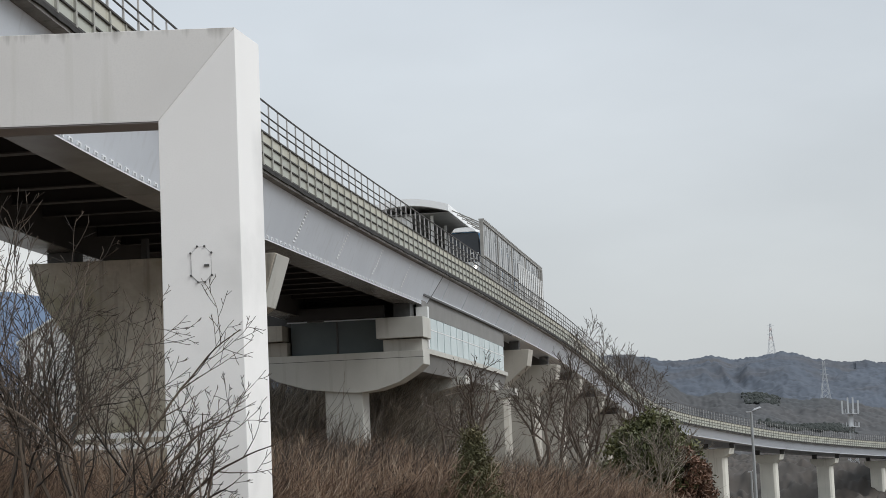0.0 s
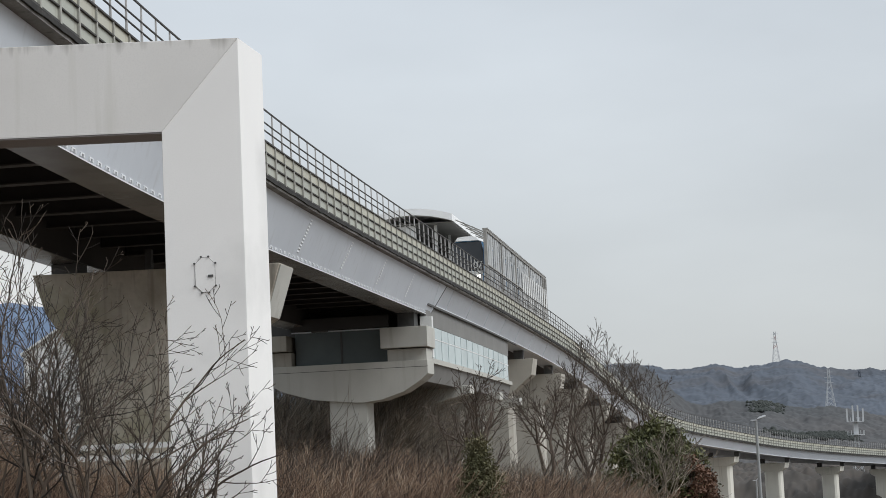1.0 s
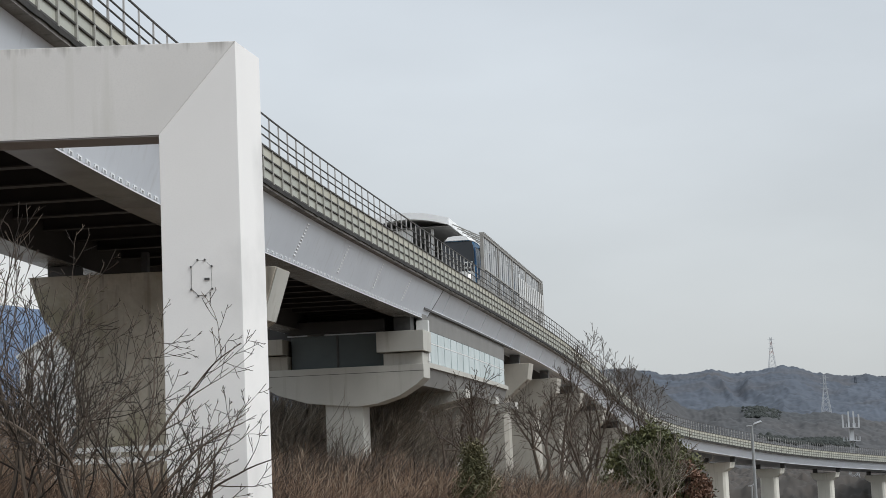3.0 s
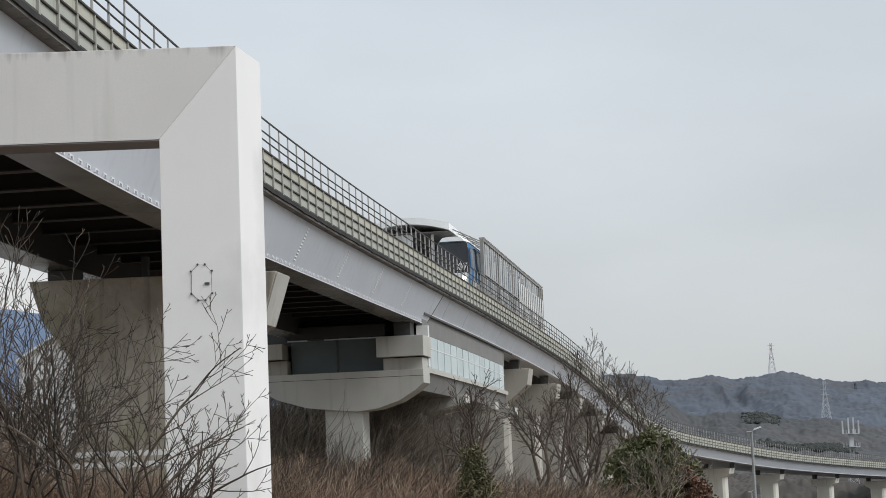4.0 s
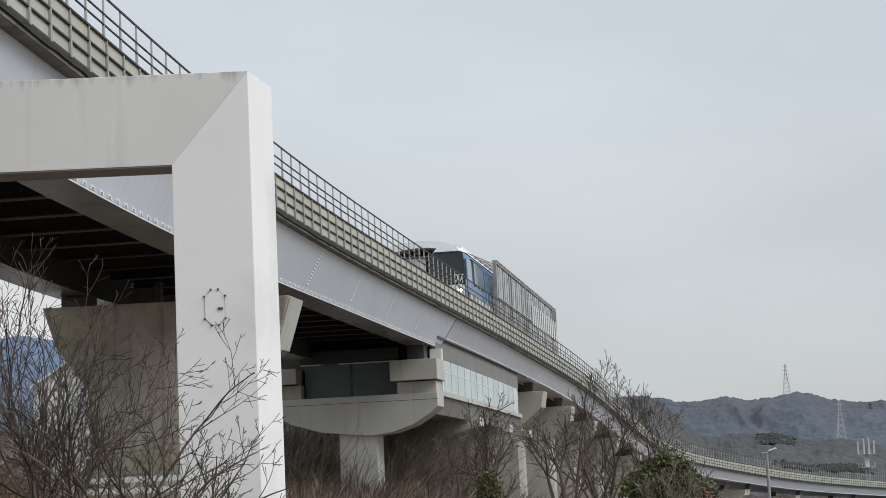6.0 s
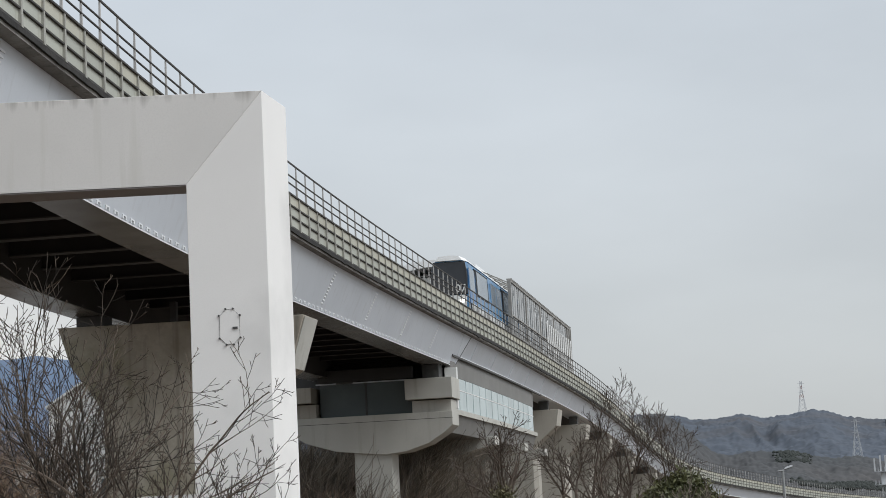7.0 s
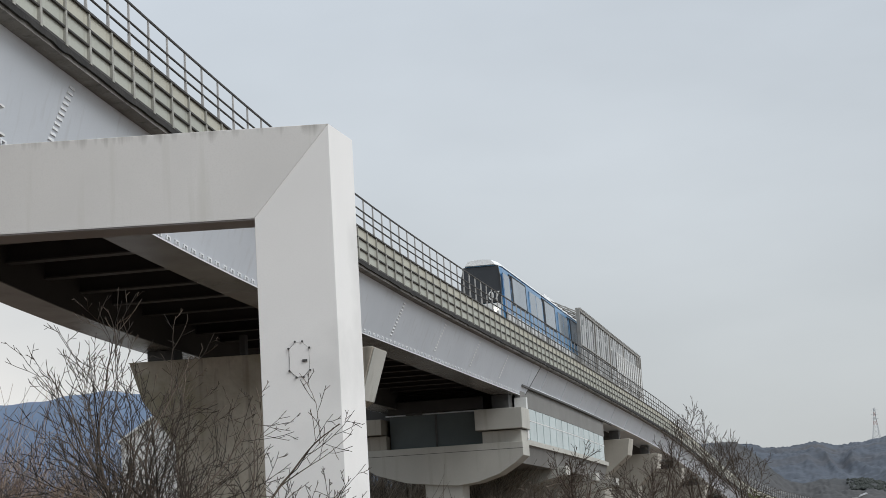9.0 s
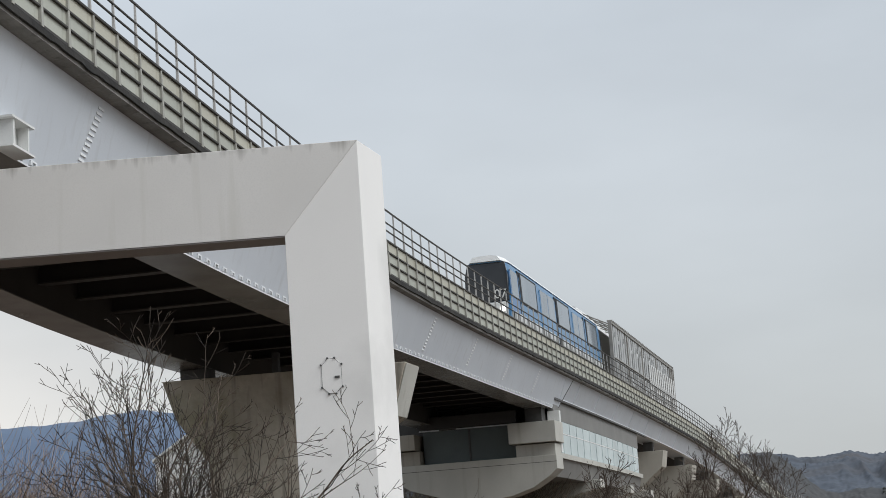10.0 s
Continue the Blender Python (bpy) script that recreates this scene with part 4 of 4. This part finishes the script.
def motions():
    times = [0.5 * k for k in range(21)]
    for k, car in enumerate(CARS):
        rows = []
        for t in times:
            nose = 108.9 + 0.08 * t - 0.378 * t * t
            a = nose + k * (CAR + GAP)
            p, q = at(a, 0.92, 2.03), at(a + (CAR, REAR)[k], 0.92, 2.03)
            d = q - p
            rows.append((t, pose(p.x, p.y, p.z, 0, -math.degrees(math.asin(d.z / d.length)), math.degrees(math.atan2(d.y, d.x)))))
        walk(car, rows)


# ---- plants ----
def limb(me, p, d, length, r, level, rng, kids, spread, lift, wander, rmin):
    n = 5 if level else 4
    pts, rad, dirs = [p.copy()], [r], [d.copy()]
    for i in range(n):
        d = (d + Vector((rng.gauss(0, wander), rng.gauss(0, wander), rng.gauss(0, wander) + lift)) * (1.0 if level > 1 else 1.6)).normalized()
        p = p + d * (length / n)
        pts.append(p.copy())
        dirs.append(d.copy())
        rad.append(max(rmin, r * (1 - 0.62 * (i + 1) / n)))
    me.tube(pts, rad, 5 if r > 0.05 else (4 if r > 0.015 else 3))
    if level == 0:
        return
    for k in range(kids[level - 1]):
        t = rng.uniform(0.3, 1.0) * n
        i = min(n - 1, int(t))
        q = pts[i].lerp(pts[i + 1], t - i)
        side = dirs[i].orthogonal().normalized()
        side.rotate(Matrix.Rotation(rng.uniform(0, 6.283), 3, dirs[i]))
        nd = (dirs[i] + side * math.tan(radians(rng.uniform(*spread)))).normalized()
        limb(me, q, nd, length * (rng.uniform(0.4, 0.68) if level > 1 else rng.uniform(0.3, 0.5)), max(rmin, rad[i] * 0.62), level - 1, rng, kids, spread, lift, wander, rmin)


def shrub(name, label, category, x, y, height, stems, seed, lean=(0.0, 0.0), levels=3, kids=(4, 4, 4), fan=0.45, r=0.028, material=None, group="", rmin=0.0045):
    rng = random.Random(seed)
    t = thing(name, label, category, pose(x, y, ground_z(x, y) - 0.05), group)
    for k in range(stems):
        me = Mesh()
        a = rng.uniform(0, 6.283)
        f = fan * rng.uniform(0.2, 1.0)
        d = Vector((math.cos(a) * f + lean[0], math.sin(a) * f + lean[1], 1)).normalized()
        limb(me, Vector((rng.uniform(-0.25, 0.25), rng.uniform(-0.25, 0.25), 0)), d, height * rng.uniform(0.6, 0.85), r * rng.uniform(0.7, 1.2), levels, rng, kids, (26, 56), 0.10, 0.08, rmin)
        part("stem", me, material or M_BARK, t)
    return t


def bough(me, p, d, length, r, level, rng, rmin):
    """A curved limb with side shoots that stand alternately and bend upwards."""
    n = max(3, int(length / 0.17))
    pts, rad, dirs = [p.copy()], [r], [d.copy()]
    bend = Vector((rng.gauss(0, 0.02), rng.gauss(0, 0.02), 0.035 if level < 3 else 0.0))
    for i in range(n):
        d = (d + bend + Vector((rng.gauss(0, 0.10), rng.gauss(0, 0.10), rng.gauss(0, 0.08)))).normalized()
        p = p + d * (length / n)
        pts.append(p.copy())
        dirs.append(d.copy())
        rad.append(max(rmin, r * (1 - 0.8 * (i + 1) / n)))
    me.tube(pts, rad, 5 if r > 0.02 else 3)
    if level == 0:
        return
    count = max(2, int(length * (0.0, 3.7, 3.5, 2.4)[level] * rng.uniform(0.8, 1.2)))
    turn = rng.uniform(0, 6.283)
    for k in range(count):
        t = (0.22 + 0.76 * (k + rng.uniform(0.1, 0.9)) / count) * n
        i = min(n - 1, int(t))
        side = dirs[i].orthogonal().normalized()
        turn += 2.4 + rng.uniform(-0.5, 0.5)
        side.rotate(Matrix.Rotation(turn, 3, dirs[i]))
        nd = (dirs[i] + side * math.tan(radians(rng.uniform(24, 50)))).normalized()
        bough(me, pts[i].lerp(pts[i + 1], t - i), nd, length * (1.05 - 0.7 * t / n) * rng.uniform(0.38, 0.66), max(rmin, rad[i] * 0.66), level - 1, rng, rmin)


def near_shrub(x, y, height, stems, seed, lean=0.0, fan=0.3, r=0.034):
    rng = random.Random(seed)
    t = thing("shrub", "bare brown shrub with fanned ascending branches", "shrub", pose(x, y, ground_z(x, y) - 0.05), "bare shrubs by the portal pier")
    for k in range(stems):
        me = Mesh()
        f = fan * (2 * (k + rng.random()) / stems - 1)
        d = Vector((f + lean, rng.gauss(0, 0.12), 1)).normalized()
        bough(me, Vector((rng.uniform(-0.2, 0.2), rng.uniform(-0.2, 0.2), 0)), d, height * rng.uniform(0.78, 1.0), r * rng.uniform(0.75, 1.15), 3, rng, 0.0056)
        part("stem", me, M_SHRUB, t)
    return t


for i, row in enumerate(((-7.0, 30.2, 5.8, 2, -0.06, 0.2), (-6.5, 29.6, 5.8, 2, 0.0, 0.2), (-6.1, 30.4, 5.7, 3, 0.0, 0.16), (-5.75, 29.5, 5.3, 3, 0.02, 0.14),
                         (-5.5, 30.2, 4.8, 3, 0.05, 0.14), (-5.1, 29.4, 3.7, 3, 0.36, 0.16), (-4.75, 30.0, 3.0, 3, 0.5, 0.16), (-4.3, 29.6, 2.4, 3, 0.52, 0.2), (-7.4, 31.0, 4.9, 2, -0.1, 0.25),
                         (-8.6, 32.0, 3.5, 3, -0.05, 0.4), (-9.6, 32.6, 3.2, 3, 0.0, 0.4), (-10.6, 33.4, 3.2, 3, 0.0, 0.4))):
    near_shrub(*row[:4], 340 + i, row[4], row[5], r=0.043 if i < 8 else 0.024)


def brush(name, material, count, seed, spots, label, r=0.008, twigs=3):
    """spots: (x0, x1, y0, y1, low, high height at x0, at x1)."""
    rng = random.Random(seed)
    me = Mesh()
    for _ in range(count):
        x0, x1, y0, y1, ha, hb = spots[rng.randrange(len(spots))]
        f = rng.random()
        x, y = x0 + (x1 - x0) * f, rng.uniform(y0, y1)
        h = (ha + (hb - ha) * f) * rng.uniform(0.55, 1.08) * (0.85 + 0.3 * noise.noise((x * 0.5, y * 0.3, seed)))
        p = Vector((x, y, ground_z(x, y) - 0.1))
        d = Vector((rng.gauss(0.18, 0.34), rng.gauss(0, 0.3), 1)).normalized()
        pts = [p]
        for k in range(3):
            d = (d + Vector((rng.gauss(0.06, 0.2), rng.gauss(0, 0.18), 0))).normalized()
            pts.append(pts[-1] + d * (h / 3))
        me.tube(pts, [r, r * 0.8, r * 0.6, r * 0.35], 3)
        for k in range(twigs):
            j = rng.randrange(1, 3)
            q = pts[j].lerp(pts[j + 1], rng.random())
            e = (pts[j + 1] - pts[j]).normalized() + Vector((rng.gauss(0.15, 0.7), rng.gauss(0, 0.6), rng.uniform(-0.3, 0.3)))
            e.normalize()
            L = h * rng.uniform(0.15, 0.42)
            m = q + e * L * 0.5
            me.tube([q, m, m + (e + Vector((0, 0, 0.3))).normalized() * L * 0.5], [r * 0.6, r * 0.45, r * 0.3], 3)
    return tagged(part(name, me, material), label, "brush", "", "stuff")


brush("brown_brush", M_TWIG, 6200, 3, [(-15, -6, 40, 56, 1.7, 1.8), (-4.6, 0.5, 39, 50, 1.95, 1.75), (-4.6, 0.5, 39, 50, 1.8, 1.6), (-2, 2.5, 41, 54, 1.7, 1.5), (0.5, 4.5, 46, 58, 1.5, 1.2), (4.5, 7.5, 48, 58, 1.0, 0.8)], "dense reddish-brown winter brush of thin stems", r=0.012, twigs=6)
brush("tall_brush", M_SHRUB, 300, 21, [(-4.6, -1.5, 42, 50, 2.9, 2.6), (-5.4, 0.5, 42, 52, 3.0, 2.5), (-2, 3.5, 44, 56, 2.5, 2.3)], "sparse taller stems standing above the brush", r=0.011, twigs=8)
brush("front_brush", M_TWIG, 4200, 4, [(-9.5, -5.2, 31.5, 36, 2.15, 2.0), (-14.5, -9.5, 34, 40, 5.0, 4.4), (-14.0, -9.4, 34, 38, 4.8, 4.2), (-10, -7.5, 32, 40, 2.3, 2.1), (-9.5, -5.6, 31.5, 36, 2.1, 2.0)], "reddish-brown dry stems in front of the pier", r=0.009, twigs=5)
brush("far_thicket", M_GREYTWIG, 3000, 9, [(-18, -2, 116, 126, 10.0, 8.5)], "grey winter thicket beyond the station", r=0.03, twigs=8)
brush("shade_brush", M_TWIG, 2400, 10, [(-9, -1, 62, 76, 2.5, 2.1), (-13, -2, 78, 96, 2.6, 2.4)], "brown brush in the shade below the viaduct", r=0.014, twigs=6)
brush("grey_brush", M_GREYTWIG, 700, 5, [(-1, 7, 60, 76, 2.2, 2.1), (3, 11, 76, 90, 2.3, 2.0), (-16, -6, 58, 64, 2.2, 2.0)], "grey-brown bare undergrowth under the viaduct", r=0.012, twigs=6)
brush("valley_brush", M_TWIG, 1200, 6, [(8, 13, 80, 96, 1.8, 1.2), (3, 7, 60, 66, 1.7, 1.4)], "reddish undergrowth falling towards the valley", r=0.012)


def bare_tree(x, y, height, seed, lean=(0, 0), r=0.10):
    rng = random.Random(seed)
    t = thing("bare_tree", "slender leafless tree with crooked grey-brown limbs", "tree", pose(x, y, ground_z(x, y) - 0.1), "bare trees in front of the viaduct")
    tr = Mesh()
    pts, p, d = [Vector((0, 0, 0))], Vector((0, 0, 0)), Vector((lean[0], lean[1], 1)).normalized()
    for k in range(6):
        d = (d + Vector((rng.gauss(0, 0.17), rng.gauss(0, 0.14), 0.05))).normalized()
        p = p + d * height * 0.6 / 6
        pts.append(p.copy())
    rad = [r * (1 - 0.12 * k) for k in range(7)]
    tr.tube(pts, rad, 6)
    part("trunk", tr, M_BARK, t)
    for k in range(8):
        i = rng.randrange(2, 7)
        a = rng.uniform(0, 6.283)
        e = (Vector((math.cos(a), math.sin(a), 0)) * rng.uniform(0.5, 1.1) + Vector((0, 0, 1))).normalized()
        me = Mesh()
        bough(me, pts[i], e, height * rng.uniform(0.26, 0.46), rad[i] * 0.62, 2, rng, 0.012)
        part("limb", me, M_BARK, t)
    return t


for i, (px, top, y, ln) in enumerate(((835, 600, 84, (0.05, 0)), (868, 655, 80, (-0.1, 0)), (958, 615, 92, (0.0, 0)), (1003, 548, 98, (0.05, 0)), (1046, 552, 104, (0.05, 0)),
                                      (1078, 585, 100, (0.1, 0)), (1128, 612, 102, (-0.02, 0)), (780, 690, 74, (0, 0)), (848, 592, 66, (0, 0)), (955, 640, 68, (-0.05, 0)), (1025, 660, 74, (0.15, 0)))):
    x = (px - 784) / 3265 * y
    z = EYE + (784 - (px - 784) * 0.042 - top) / 3265 * y
    bare_tree(x, y, z - ground_z(x, y), 80 + i, ln, r=0.14)


def leafy(name, label, x, y, height, width, leaves, material, seed, size=0.11, twist=1.0, cone=False, bare=0):
    rng = random.Random(seed)
    t = thing(name, label, "tree" if height > 3 else "bush", pose(x, y, ground_z(x, y) - 0.1))
    tr = Mesh()
    tr.tube([Vector((0, 0, 0)), Vector((0.05, 0, height * 0.45)), Vector((0, 0.05, height * 0.85))], [0.12, 0.08, 0.02], 6)
    part("trunk", tr, M_BARK, t)
    lm, lf = Mesh(), Mesh()
    tufts = []
    for k in range(90):
        h = rng.uniform(0.12, 1.0)
        prof = (1.05 - h) if cone else math.sqrt(max(0.02, 1 - (2 * h - 0.95) ** 2))
        a = rng.uniform(0, 6.283)
        rr = width * prof * rng.uniform(0.45, 1.05)
        c = Vector((math.cos(a) * rr, math.sin(a) * rr, h * height * rng.uniform(0.9, 1.03)))
        tufts.append(c)
        lm.tube([Vector((0, 0, c.z * 0.6)), c * 0.6 + Vector((0, 0, c.z * 0.32)), c], [0.03, 0.018, 0.008], 3)
    part("limbs", lm, M_BARK, t)["kind"] = "stuff"
    for k in range(leaves):
        c = tufts[rng.randrange(len(tufts))]
        o = Vector((rng.gauss(0, 0.24), rng.gauss(0, 0.24), rng.gauss(0, 0.2))) * (width / 2.0)
        p = c + o
        d = Vector((rng.gauss(0, 1), rng.gauss(0, 1), rng.gauss(0.4, 1))).normalized()
        e = d.orthogonal().normalized()
        e.rotate(Matrix.Rotation(rng.uniform(0, 6.283), 3, d))
        s_ = size * rng.uniform(0.6, 1.3)
        lf.add([p - d * s_, p + e * s_ * 0.4, p + d * s_, p - e * s_ * 0.4], [(0, 1, 2, 3)])
    part("crown", lf, material, t)["kind"] = "stuff"
    return t


leafy("evergreen_tree", "dark green broadleaf evergreen tree with uneven crown", 7.95, 71, 3.5, 1.75, 19000, M_LEAF, 11, 0.10)
leafy("evergreen_tree", "small dark evergreen tree among brown brush", 9.2, 75, 3.2, 1.3, 4000, M_LEAF, 12, 0.13)
leafy("rusty_bush", "rust-brown leaved bush beside the evergreen", 9.15, 70, 2.5, 1.0, 3500, M_RUST, 13, 0.10)
leafy("rusty_bush", "rust-brown leaved bush at the edge of the thicket", 9.75, 71, 1.9, 0.65, 1800, M_RUST, 17, 0.10)
leafy("conifer_bush", "small dark green conifer in the brown brush", 0.66, 40, 2.1, 1.0, 16000, M_OLIVE, 14, 0.04, cone=True)
leafy("conifer_bush", "dark green conifer tip at the valley edge", 14.6, 60, 2.6, 0.8, 2500, M_LEAF, 15, 0.07, cone=True)
shrub("shrub", "pale-stemmed bare shrub before the evergreen", "shrub", 7.9, 68, 3.2, 6, 77, (0, 0), r=0.03, material=M_GREYTWIG, rmin=0.009)


# ---- masts, lamps, house, guard rail ----
def lattice_mast(name, label, x, y, z0, z1, half, material, arms=True, bands=()):
    t = thing(name, label, "pylon", pose(x, y, z0))
    H = z1 - z0
    n = 9
    rr = half * 0.038
    corners = [(-1, -1), (1, -1), (1, 1), (-1, 1)]

    def w(k):
        f = k / n
        return half * (1 - 0.82 * min(1, f * 1.25))
    for cx, cy in corners:
        me = Mesh()
        me.tube([Vector((cx * w(k), cy * w(k), H * k / n)) for k in range(n + 1)], [rr] * (n + 1), 4)
        part("leg", me, material, t)
    for k in range(n):
        me = Mesh()
        for i in range(4):
            (ax, ay), (bx, by) = corners[i], corners[(i + 1) % 4]
            a, b = w(k), w(k + 1)
            me.bar((ax * a, ay * a, H * k / n), (bx * b, by * b, H * (k + 1) / n), rr * 0.6, 3)
            me.bar((bx * a, by * a, H * k / n), (ax * b, ay * b, H * (k + 1) / n), rr * 0.6, 3)
        part("bracing", me, bands[k] if bands else material, t)
    if arms:
        for f in (0.72, 0.83, 0.94):
            part("crossarm", Mesh().bar((-half * 0.75, 0, H * f), (half * 0.75, 0, H * f), rr), material, t)
    return t


rb = [M_MAST] * 4 + [M_MAST, M_RED, M_MAST, M_RED, M_MAST]
lattice_mast("transmission_pylon", "red and white lattice pylon on the ridge", 360, 2000, 72 + EYE, 114 + EYE, 5.0, M_MAST, True, rb)
lattice_mast("transmission_pylon", "grey-white lattice pylon on the lower slope", 270, 1300, 12 + EYE, 46 + EYE, 4.0, M_MAST)
# ridge colour reused so that the pylon fades as in haze
lattice_mast("transmission_pylon", "lattice pylon in the hazed ridge colour", 404, 1800, 22 + EYE, 61 + EYE, 4.2, M_WOOD2)
lattice_mast("telecom_mast", "white lattice telephone mast with platforms", 97, 440, ground_z(97, 440), 1.0 + EYE, 2.2, M_MAST, False)
tm = thing("antenna_platform", "pale steel antenna platform on the mast top", "antenna", pose(97, 440, EYE + 2.8))
for z in (0.0, -3.1):
    part("deck_ring", Mesh().rings([[(2.0 * math.cos(k), 2.0 * math.sin(k), z + dz) for k in np.linspace(0, 5.5, 8)] for dz in (0, 0.12)]), M_MAST, tm)
    for k in range(8):
        a = k * 0.785
        part("stanchion", Mesh().bar((2 * math.cos(a), 2 * math.sin(a), z), (2 * math.cos(a), 2 * math.sin(a), z + 1.1), 0.07), M_MAST, tm)
for x in (-1.9, -0.5, 0.7, 1.9):
    part("antenna", Mesh().box(x - 0.16, x + 0.16, -0.2, 0.1, 0.12, 3.9 if abs(x) < 1 else 3.2), M_MAST, tm)
part("core", Mesh().box(-0.5, 0.5, -0.5, 0.5, -3.1, 0.0), M_MAST, tm)


def street_lamp(x, y, top, arm):
    t = thing("street_lamp", "grey steel street lamp with flat angled head", "street lamp", pose(x, y, ground_z(x, y) - 0.1))
    h = top - ground_z(x, y)
    part("pole", Mesh().tube([Vector((0, 0, 0)), Vector((0, 0, h * 0.6)), Vector((0, 0, h))], [0.13, 0.11, 0.09], 8), M_LAMPP, t)
    part("arm", Mesh().bar((-0.25, 0, h - 0.05), (arm, 0, h + 0.22), 0.05), M_LAMPP, t)
    part("lamp_head", Mesh().rings([[(a, b, h + 0.06 + 0.2 * (a / arm) + c) for a, b, c in ((0.1, -0.16, 0), (arm, -0.14, 0.02), (arm, 0.14, 0.02), (0.1, 0.16, 0))],
                                    [(a, b, h + 0.17 + 0.2 * (a / arm) + c) for a, b, c in ((0.2, -0.12, 0), (arm - 0.1, -0.1, 0.02), (arm - 0.1, 0.1, 0.02), (0.2, 0.12, 0))]]), M_MAST, t, "pale lamp head")
    part("lamp_head", Mesh().box(-0.35, 0.02, -0.12, 0.12, h - 0.02, h + 0.06), M_MAST, t)


street_lamp(21.7, 130, EYE + 1.35, 0.72)
street_lamp(33.0, 200, EYE - 4.4, 0.5)

house = thing("white_house", "white rendered house with low gable beyond the viaduct", "house", pose(-21.2, 96, ground_z(-21, 96), 0, 0, 8))
part("wall", Mesh().rings([[(x, y, z) for x, z in ((-0.6, -1), (3.0, -1), (3.0, 7.6), (1.2, 9.2), (-0.6, 8.0))] for y in (0, 8)]), M_RENDER, house)
part("annex", Mesh().box(-2.4, -0.604, 0.3, 6, -1, 5.4), M_RENDER, house)
part("roof", Mesh().rings([[(x, y, z) for x, z in ((-0.75, 7.91), (1.2, 9.21), (3.15, 7.48), (3.15, 7.6), (1.2, 9.34), (-0.75, 8.04))] for y in (-0.3, 8.3)]), M_WHITE, house)
part("door", Mesh().box(2.0, 2.7, -0.03, 0.1, 1.6, 4.2), M_SHUT, house)
gr = thing("guard_rail", "white steel guard rail along the road below", "guard rail", pose(-14.5, 60, ground_z(-14, 60)))
for z in (1.9, 2.25):
    part("beam", Mesh().box(-6, 7, -0.05, 0.05, z - 0.09, z + 0.09), M_WHITE, gr)
for x in np.arange(-6, 7, 2.0):
    part("post", Mesh().box(x - 0.06, x + 0.06, 0.05, 0.17, -0.2, 2.35), M_WHITE, gr)


motions()
